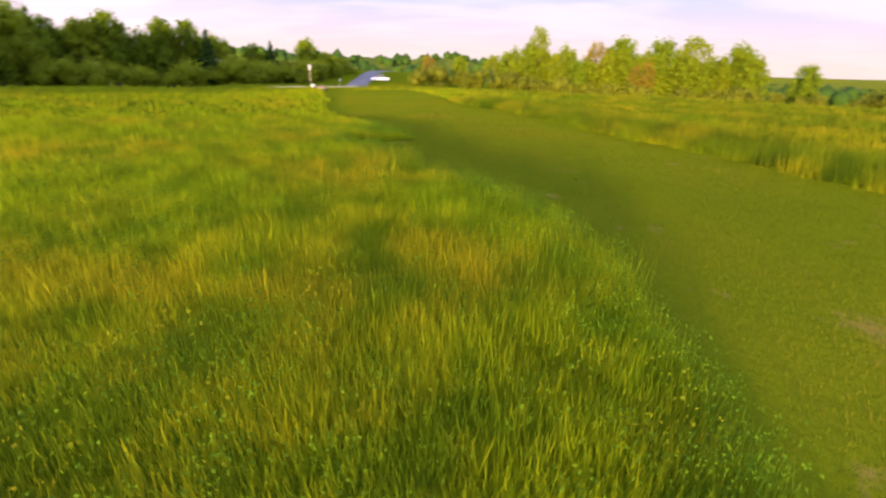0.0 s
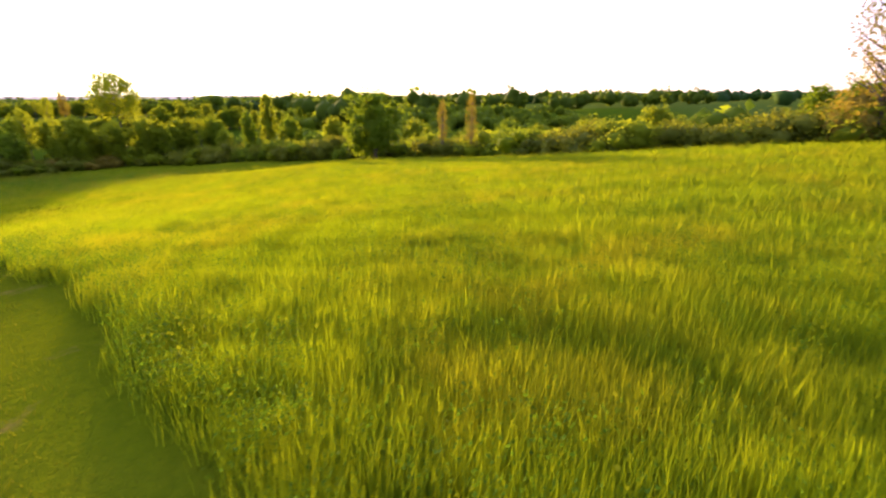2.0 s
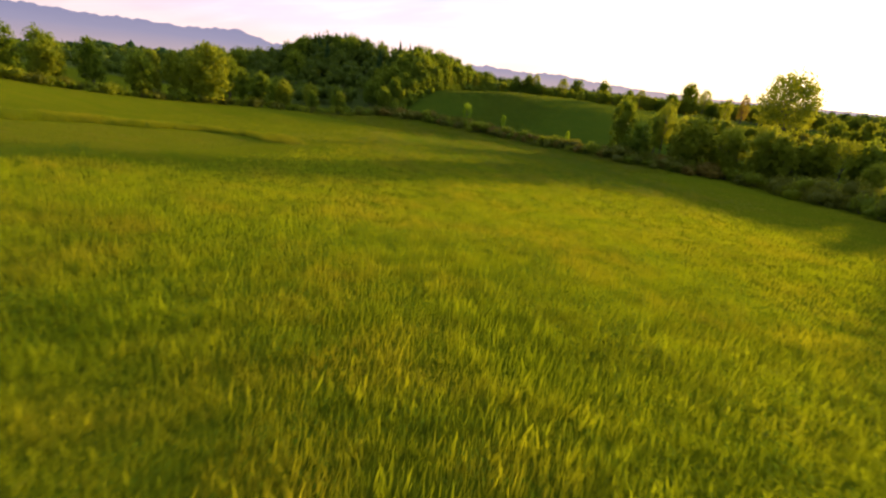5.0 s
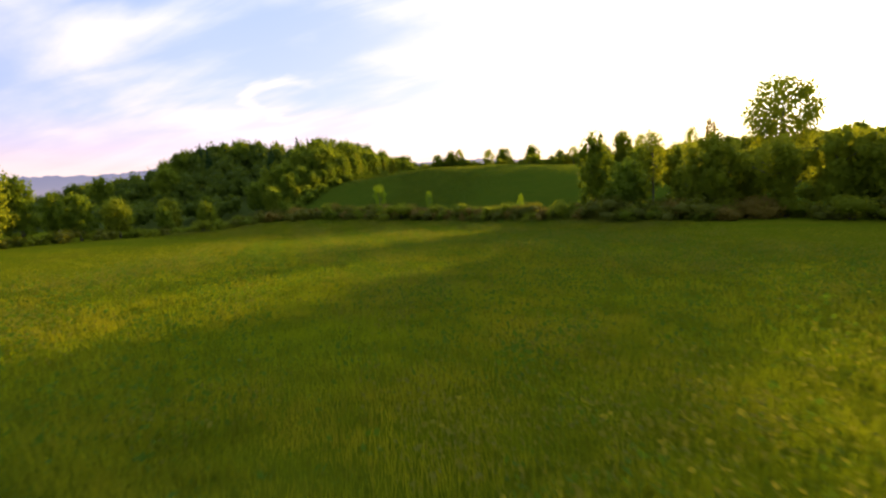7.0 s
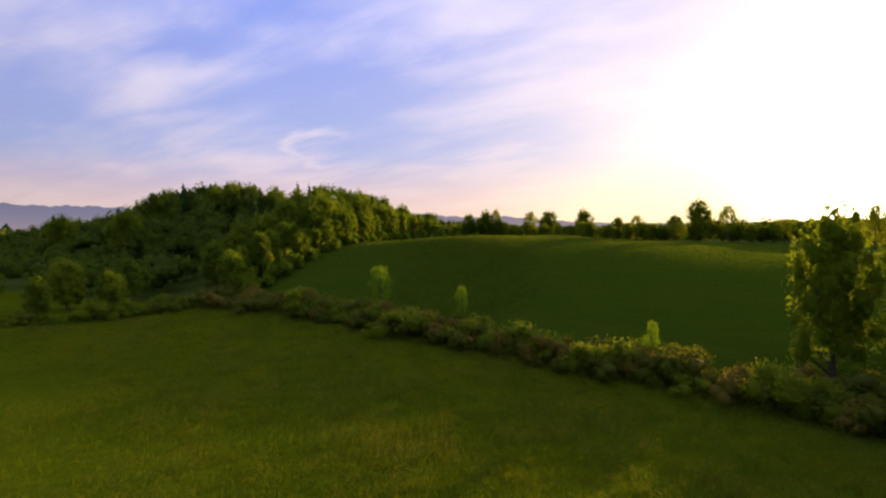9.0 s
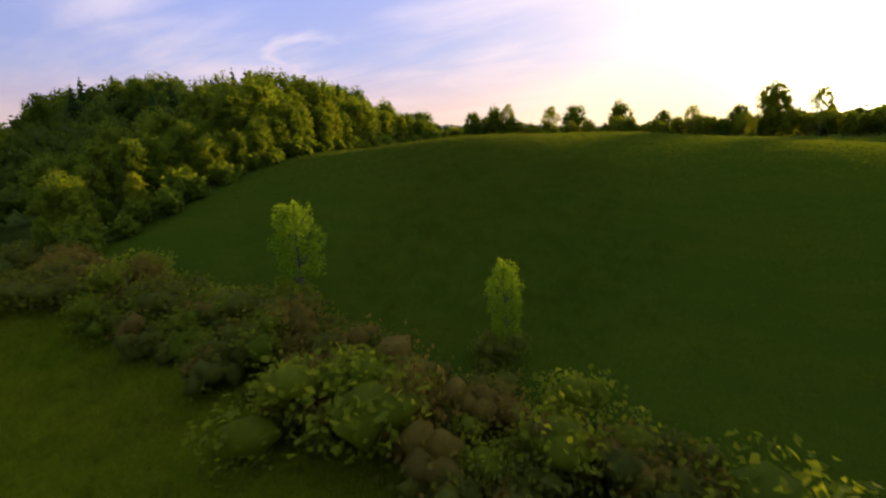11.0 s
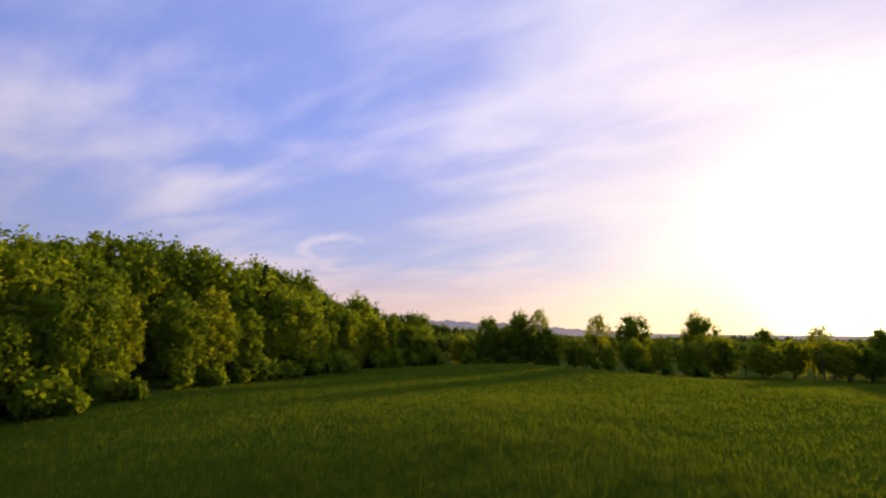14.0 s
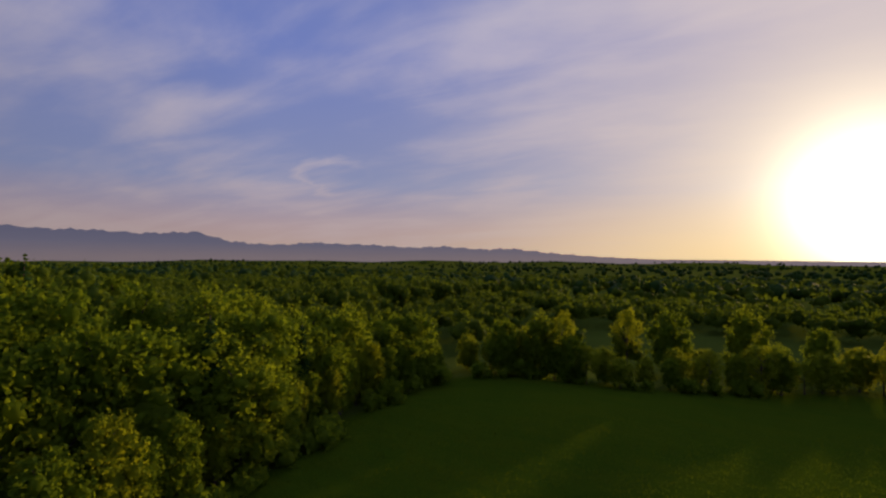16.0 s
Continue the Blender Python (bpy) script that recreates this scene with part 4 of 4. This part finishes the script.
meadow("tall_grass", 5, [
    (LOOP, 7, 0, 76000, 0.36, 0.0062, 9), (RIM, 1.5, 0, 26000, 0.46, 0.007, 9), (LOOP, 22, 7, 54000, 0.38, 0.012, 6),
    (TURN, 9, 0, 76000, 0.28, 0.0048, 10), (TURN, 26, 9, 90000, 0.26, 0.010, 5),
    (RUN, 7, 0, 80000, 0.29, 0.0042, 10), (RUN, 20, 7, 56000, 0.30, 0.010, 6),
    ([(26, -44), (30, -10), (40, 12)], 26, 0, 60000, 0.42, 0.028, 3)], GRASS, "tall flowering hay grass, bright yellow-green")
meadow("meadow_grass", 6, [
    ([(44, 10), (36, 44), (14, 76), (-30, 84)], 34, 0, 60000, 0.24, 0.020, 3),
    (GLIDE, 9, 0, 60000, 0.34, 0.008, 6), (GLIDE, 26, 9, 60000, 0.32, 0.014, 4),
    (EDGE, 2.4, 0, 210000, 0.62, 0.011, 6), (FOOT, 17, 0, 70000, 0.34, 0.016, 4),
    ([(-2, -32), (-12, -14), (-20, 0), (-26, 12)], 14, 0, 44000, 0.40, 0.018, 3), ([(10, -84), (-12, -60), (-26, -36)], 24, 0, 44000, 0.38, 0.035, 2)], HAY, "hay grass covering the fields")

meadow("young_grass", 9, [
    (RISE, 11, 0, 40000, 0.34, 0.006, 8), (RISE, 26, 11, 40000, 0.24, 0.009, 6), (RISE, 46, 26, 40000, 0.2, 0.014, 3), (CREST, 46, 0, 110000, 0.22, 0.030, 3)], LEY, "short dark green grass on the rising field")


def stubble(seed):
    """Short mown grass on the strip where the flight passes low over it."""
    rg = np.random.default_rng(seed)
    x, y = rg.uniform(-30, 26, 1000000), rg.uniform(-44, 52, 1000000)
    away_ = line_dist(x, y, [(7, 8), (2, 6), (1, 0), (4, -2)])[0]
    k = (mown_mask(x, y) > 0.5) & (rg.uniform(0, 1, len(x)) < np.clip(12 / (away_ + 4), 0.2, 1))
    x, y, away_ = x[k], y[k], away_[k]
    v, f = blades(rg, x, y, rg.uniform(0.03, 0.075, len(x)), 0.005 + 0.0003 * away_, 1, 1.3)
    v[:, 2] -= 0.08
    return tagged(new("mown_grass", quick_mesh("mown_grass", v, f, STUBBLE)), "short mown grass with dry clippings", "grass", kind="stuff")


stubble(12)


def leafy(name, seed, places, size, low, high, radius, per, mat, label):
    """Low leafy plants: small leaf clumps round each of the places."""
    rg = np.random.default_rng(seed)
    x, y = places(rg)
    cs = np.stack([x, y, height(x, y) + rg.uniform(low, high, len(x))], 1)
    r = rg.uniform(0.6, 1.4, len(x)) * radius
    v, f = leaf_cards(rg, cs, np.stack([r, r, r * 1.2], 1), len(x) * per, size)
    return tagged(new(name, quick_mesh(name, v, f, mat)), label, "weeds", kind="stuff")


def edge_places(rg):
    x, y = rg.uniform(-8, 20, 50000), rg.uniform(-16, 30, 50000)
    d, _ = line_dist(x, y, STRIP[1:19])
    k = (d < np.abs(rg.normal(0, 0.9, 50000))) & (mown_mask(x, y) < 0.55)
    return x[k], y[k]


def among(line, reach, n):
    def places(rg):
        x, y = field_spots(rg, n, line, reach)
        k = side_noise(x, y, 2.2, 3.0) + 0.5 * side_noise(x, y, 0.8, 1.0) > rg.uniform(-0.5, 0.7, len(x))
        return x[k], y[k]
    return places


def tufts(line, reach, n):
    """Places gathered into separate tufts a few metres apart."""
    def places(rg):
        x, y = field_spots(rg, n, line, reach)
        k = side_noise(x, y, 4.5, 6.0) + 0.6 * side_noise(x, y, 1.3, 2.0) > rg.uniform(0.0, 0.5, len(x))
        return x[k], y[k]
    return places


leafy("edge_weeds", 8, edge_places, 0.014, 0.05, 0.44, 0.19, 44, WEED, "leafy green weeds along the mown edge")
leafy("meadow_herbs", 9, among(LOOP, 9, 22000), 0.014, 0.05, 0.28, 0.16, 14, WEED, "leafy herbs and clover among the hay grass")
leafy("meadow_herbs", 10, among(TURN, 12, 34000), 0.017, 0.08, 0.36, 0.20, 15, WEED, "leafy herbs and clover among the hay grass")
leafy("meadow_herbs", 13, among(GLIDE, 22, 34000), 0.05, 0.08, 0.55, 0.36, 9, WEED, "taller leafy herbs in clumps above the hay grass")
leafy("meadow_herbs", 18, tufts(GLIDE, 30, 80000), 0.036, 0.10, 0.50, 0.30, 9, LEAF_BUSH, "yellowish leafy weeds in clumps above the hay grass")
leafy("meadow_herbs", 19, tufts(FOOT, 16, 60000), 0.036, 0.10, 0.50, 0.34, 8, LEAF_BUSH, "yellowish leafy weeds in clumps above the hay grass")
leafy("meadow_herbs", 14, among(RISE, 20, 26000), 0.022, 0.04, 0.26, 0.26, 14, LEY, "taller tufts in the young grass")
leafy("meadow_herbs", 15, tufts(TURN, 24, 60000), 0.02, 0.10, 0.36, 0.24, 12, HAY, "leafy tussocks among the hay grass")
leafy("meadow_herbs", 16, among(RUN, 20, 36000), 0.02, 0.06, 0.28, 0.26, 12, HAY, "leafy tussocks among the hay grass")
leafy("meadow_herbs", 11, among(RUN, 8, 22000), 0.019, 0.08, 0.36, 0.16, 10, WEED, "leafy herbs and clover among the hay grass")

# ---------------------------------------------------------------- lane, car, posts, houses
ASPHALT = plain("asphalt", (0.175, 0.16, 0.15), 0.9, var=0.2, scale=0.8)
GRAVEL = plain("gravel_track", (0.42, 0.36, 0.27), 0.95, var=0.3, scale=2.0)
WHITE = plain("white_paint", (0.80, 0.79, 0.77), 0.5, var=0.05)
CARPAINT = plain("white_car_paint", (0.82, 0.82, 0.84), 0.25, var=0.02)
GLASS_DARK = plain("dark_glass", (0.02, 0.025, 0.03), 0.1, var=0.1)
RUBBER = plain("rubber", (0.025, 0.025, 0.027), 0.85)
METAL = plain("grey_metal", (0.45, 0.46, 0.48), 0.4, 0.8)
LAMPRED = plain("red_lens", (0.45, 0.02, 0.02), 0.3)
OLDWOOD = plain("weathered_wood", (0.33, 0.28, 0.22), 0.9, var=0.3, scale=8)
PALEWOOD = plain("bare_dead_wood", (0.55, 0.48, 0.40), 0.9, var=0.25, scale=6)
ROOFING = plain("slate_roof", (0.24, 0.26, 0.32), 0.8, var=0.2, scale=3)
ROCK = plain("pinkish_rock", (0.15, 0.12, 0.10), 0.95, var=0.35, scale=2.5)


def part(name, bm, mat, parent, label=""):
    me = bpy.data.meshes.new(name)
    bm.to_mesh(me)
    bm.free()
    me.materials.append(mat)
    ob = new(name, me)
    ob.parent = parent
    return tagged(ob, label)


def box(x0, x1, y0, y1, z0, z1, bevel=0.0, seg=2):
    bm = bmesh.new()
    bmesh.ops.create_cube(bm, size=1)
    bmesh.ops.scale(bm, vec=(x1 - x0, y1 - y0, z1 - z0), verts=bm.verts)
    bmesh.ops.translate(bm, vec=((x0 + x1) / 2, (y0 + y1) / 2, (z0 + z1) / 2), verts=bm.verts)
    if bevel:
        bmesh.ops.bevel(bm, geom=bm.edges[:], offset=bevel, segments=seg, affect="EDGES")
    return bm


def tube(p0, p1, r0, r1, seg=10):
    bm = bmesh.new()
    v, f = limb(p0, p1, r0, r1, seg, 0, None, 2)
    vs = [bm.verts.new(p) for p in v]
    for t in f:
        bm.faces.new([vs[i] for i in t])
    bm.faces.new(vs[:seg])
    bm.faces.new(vs[-seg:])
    return bm


def ribbon(name, pts, width, mat, label, category, lift=0.06):
    """A way laid over the ground along a line."""
    dense = []
    for (ax, ay), (bx, by) in zip(pts[:-1], pts[1:]):
        n = max(2, int(math.hypot(bx - ax, by - ay) / 3))
        dense += [(ax + (bx - ax) * k / n, ay + (by - ay) * k / n) for k in range(n)]
    dense = np.array(dense + [pts[-1]])
    for _ in range(6):
        dense[1:-1] = (dense[:-2] + 2 * dense[1:-1] + dense[2:]) / 4
    d = np.gradient(dense, axis=0)
    d /= np.linalg.norm(d, axis=1)[:, None]
    side = np.stack([-d[:, 1], d[:, 0]], 1)
    rows = []
    for o, dz in ((-0.55, -0.4), (-0.5, 0.0), (0.0, 0.05), (0.5, 0.0), (0.55, -0.4)):
        p = dense + side * width * o
        rows.append(np.column_stack([p, np.maximum(height(p[:, 0], p[:, 1]), height(dense[:, 0], dense[:, 1])) + lift + dz]))
    v = np.stack(rows, 1).reshape(-1, 3)
    n = len(dense)
    i = (np.arange(n - 1)[:, None] * 5 + np.arange(4)[None]).ravel()
    return tagged(new(name, quick_mesh(name, v, np.stack([i, i + 1, i + 6, i + 5], 1), mat)), label, category, kind="structure")


ribbon("road", [(30, -77), (36, -101), (40.5, -126), (45.6, -158), (48, -193), (54, -250), (72, -420), (100, -850)], 4.4, ASPHALT, "grey asphalt country road with a bend", "road")
ribbon("farm_track", [(40, -64.5), (37, -67), (33, -71.5), (30, -78)], 1.8, GRAVEL, "pale gravel farm track across the meadow", "track", 0.09)


def car(x, y, turn):
    root = new("car")
    body = bmesh.new()
    prof = [(-2.2, 0.35), (-2.25, 0.75), (-2.05, 0.95), (-0.9, 1.02), (0.0, 1.02), (1.1, 0.98), (2.0, 0.86), (2.25, 0.62), (2.2, 0.35)]
    lo = [[body.verts.new((px, sy * 0.86 * (0.94 if abs(px) > 2.1 else 1), pz)) for px, pz in prof] for sy in (-1, 1)]
    body.faces.new(lo[0])
    body.faces.new(lo[1][::-1])
    for k in range(len(prof)):
        q = (k + 1) % len(prof)
        body.faces.new((lo[0][k], lo[1][k], lo[1][q], lo[0][q]))
    bmesh.ops.recalc_face_normals(body, faces=body.faces)
    bmesh.ops.bevel(body, geom=body.edges[:], offset=0.05, segments=2, affect="EDGES")
    part("body", body, CARPAINT, root)
    cab = bmesh.new()
    prof = [(-1.75, 0.98), (-1.2, 1.42), (-0.2, 1.48), (0.5, 1.40), (1.15, 0.98)]
    lo = [[cab.verts.new((px, sy * (0.80 if pz < 1.1 else 0.64), pz)) for px, pz in prof] for sy in (-1, 1)]
    cab.faces.new(lo[0])
    cab.faces.new(lo[1][::-1])
    for k in range(len(prof)):
        q = (k + 1) % len(prof)
        cab.faces.new((lo[0][k], lo[1][k], lo[1][q], lo[0][q]))
    bmesh.ops.recalc_face_normals(cab, faces=cab.faces)
    part("windows", cab, GLASS_DARK, root, "dark tinted car windows")
    part("roof", box(-1.2, 0.5, -0.62, 0.62, 1.42, 1.50, 0.03), CARPAINT, root)
    for px in (-1.35, 1.4):
        for sy in (-0.80, 0.80):
            w = part("wheel", tube((px, sy - 0.1, 0.33), (px, sy + 0.1, 0.33), 0.33, 0.33, 16), RUBBER, root)
            part("rim", tube((px, sy - 0.115, 0.33), (px, sy + 0.115, 0.33), 0.2, 0.2, 12), METAL, w)
    for sy in (-0.62, 0.62):
        part("headlight", box(2.14, 2.27, sy - 0.16, sy + 0.16, 0.62, 0.78, 0.03), METAL, root, "clear headlight")
        part("tail_light", box(-2.28, -2.16, sy - 0.14, sy + 0.14, 0.70, 0.86, 0.03), LAMPRED, root, "red tail light")
    root.matrix_basis = Matrix.Translation((x, y, float(height(x, y)) + 0.06)) @ Matrix.Rotation(turn, 4, "Z")
    return tagged(root, "white saloon car parked beside the road", "car")


car(33.6, -113, radians(20))
far_car = car(59.2, -183.3, radians(-60))
tagged(far_car, "white saloon car standing on the road", "car")


def marker(x, y):
    root = new("marker_post")
    part("pole", tube((0, 0, -0.3), (0, 0, 3.0), 0.07, 0.055), OLDWOOD, root)
    part("plate", box(-0.04, 0.04, -0.18, 0.18, 2.55, 3.2, 0.02), WHITE, root, "small white plate on the post")
    part("box", box(-0.25, 0.2, -0.55, -0.1, 0.0, 0.5, 0.04), WHITE, root, "white box at the foot of the post")
    root.matrix_basis = Matrix.Translation((x, y, float(height(x, y)))) @ Matrix.Rotation(radians(-50), 4, "Z")
    return tagged(root, "wooden post with a white plate beside the track", "post")


marker(33.4, -64.5)


def mailbox(x, y):
    root = new("mailbox")
    part("post", tube((0, 0, -0.3), (0, 0, 1.05), 0.05, 0.05), OLDWOOD, root)
    part("box", box(-0.14, 0.14, -0.26, 0.26, 1.05, 1.32, 0.08, 3), METAL, root, "grey metal letter box")
    root.matrix_basis = Matrix.Translation((x, y, float(height(x, y)))) @ Matrix.Rotation(0.8, 4, "Z")
    return tagged(root, "grey mailbox on a post beside the track", "mailbox")


mailbox(30.6, -70)


def rock_heap(x, y, n, spread_, hgt, seed, label):
    rg = np.random.default_rng(seed)
    root = new("rock_heap")
    for k in range(n):
        a, q = rg.uniform(0, 6.28), math.sqrt(rg.uniform(0, 1))
        bm = bmesh.new()
        bmesh.ops.create_icosphere(bm, subdivisions=2, radius=1)
        sx = rg.uniform(0.25, 0.6)
        for v in bm.verts:
            v.co *= 1 + 0.25 * noise.noise(v.co * 1.4 + Vector((k * 3.1, seed, 0)))
        bmesh.ops.scale(bm, vec=(sx, sx * rg.uniform(0.7, 1.1), sx * rg.uniform(0.55, 0.8)), verts=bm.verts)
        bmesh.ops.rotate(bm, matrix=Matrix.Rotation(a, 3, "Z"), verts=bm.verts)
        bmesh.ops.translate(bm, vec=(math.cos(a) * spread_ * q, math.sin(a) * spread_ * q, 0.15 + hgt * (1 - q) * rg.uniform(0.4, 1)), verts=bm.verts)
        part("stone", bm, ROCK, root)
    root.matrix_basis = Matrix.Translation((x, y, float(height(x, y))))
    return tagged(root, label, "rock heap")


rock_heap(29.2, -57, 6, 0.45, 0.3, 3, "heap of pinkish grey field stones in the grass")


def snag(x, y, h):
    rg = np.random.default_rng(5)
    root = new("dead_tree")
    part("trunk", tube((0, 0, -0.3), (0.2, 0.1, h), 0.22, 0.10), PALEWOOD, root)
    for k in range(4):
        z = h * (0.6 + 0.1 * k)
        a = k * 2.2
        part("branch", tube((0.15, 0.05, z), (math.cos(a) * 1.1, math.sin(a) * 1.1, z + 0.5), 0.06, 0.03, 6), PALEWOOD, root)
    root.matrix_basis = Matrix.Translation((x, y, float(height(x, y))))
    return tagged(root, "pale dead tree trunk with broken branches", "dead tree")


snag(57.5, -84, 4.6)


def house(x, y, w, d, hgt, turn, wall_mat, label, lift=0.0):
    root = new("house")
    bm = box(-w / 2, w / 2, -d / 2, d / 2, -1.0, hgt, 0.0)
    walls = part("wall", bm, wall_mat, root)
    bm = bmesh.new()
    e, rise_ = 0.4, d * 0.36
    sec = [(-d / 2 - e, hgt - 0.15), (0, hgt + rise_), (d / 2 + e, hgt - 0.15), (d / 2 + e, hgt - 0.4), (0, hgt + rise_ - 0.3), (-d / 2 - e, hgt - 0.4)]
    a = [bm.verts.new((-w / 2 - e, py, pz)) for py, pz in sec]
    b = [bm.verts.new((w / 2 + e, py, pz)) for py, pz in sec]
    for k in range(6):
        bm.faces.new((a[k], b[k], b[(k + 1) % 6], a[(k + 1) % 6]))
    bm.faces.new(a[::-1])
    bm.faces.new(b)
    part("roof", bm, ROOFING, root)
    bm = bmesh.new()
    for sx in (-w / 2, w / 2):
        t = [bm.verts.new((sx, py, pz)) for py, pz in ((-d / 2, hgt), (d / 2, hgt), (0, hgt + rise_ - 0.25))]
        bm.faces.new(t)
    part("gable", bm, wall_mat, root)
    for k in range(3):
        px = -w / 2 + w * (k + 0.5) / 3
        for sy in (-1, 1):
            win = part("window", box(px - 0.5, px + 0.5, sy * d / 2 - 0.04, sy * d / 2 + 0.04, hgt * 0.35, hgt * 0.8), GLASS_DARK, root)
            part("sill", box(px - 0.6, px + 0.6, sy * d / 2 - 0.08, sy * d / 2 + 0.08, hgt * 0.31, hgt * 0.35), WHITE, win)
    part("chimney", box(w * 0.2, w * 0.2 + 0.7, -0.35, 0.35, hgt, hgt + rise_ + 0.8, 0.03), ROCK, root)
    root.matrix_basis = Matrix.Translation((x, y, float(height(x, y)) + lift)) @ Matrix.Rotation(turn, 4, "Z")
    return tagged(root, label, "house")


house(105, -26, 12, 7, 3.2, 0.4, WHITE, "pale house with a grey-blue roof behind the trees")
for k, (x, y, w, d, h) in enumerate(((-440, -524, 16, 10, 7), (-424, -520, 14, 9, 6), (-470, -540, 20, 11, 8), (-400, -512, 12, 8, 5), (-486, -530, 18, 10, 7), (-452, -500, 13, 9, 6))):
    house(x, y, w, d, h, k * 0.7, WHITE, "white house in the distant valley village")
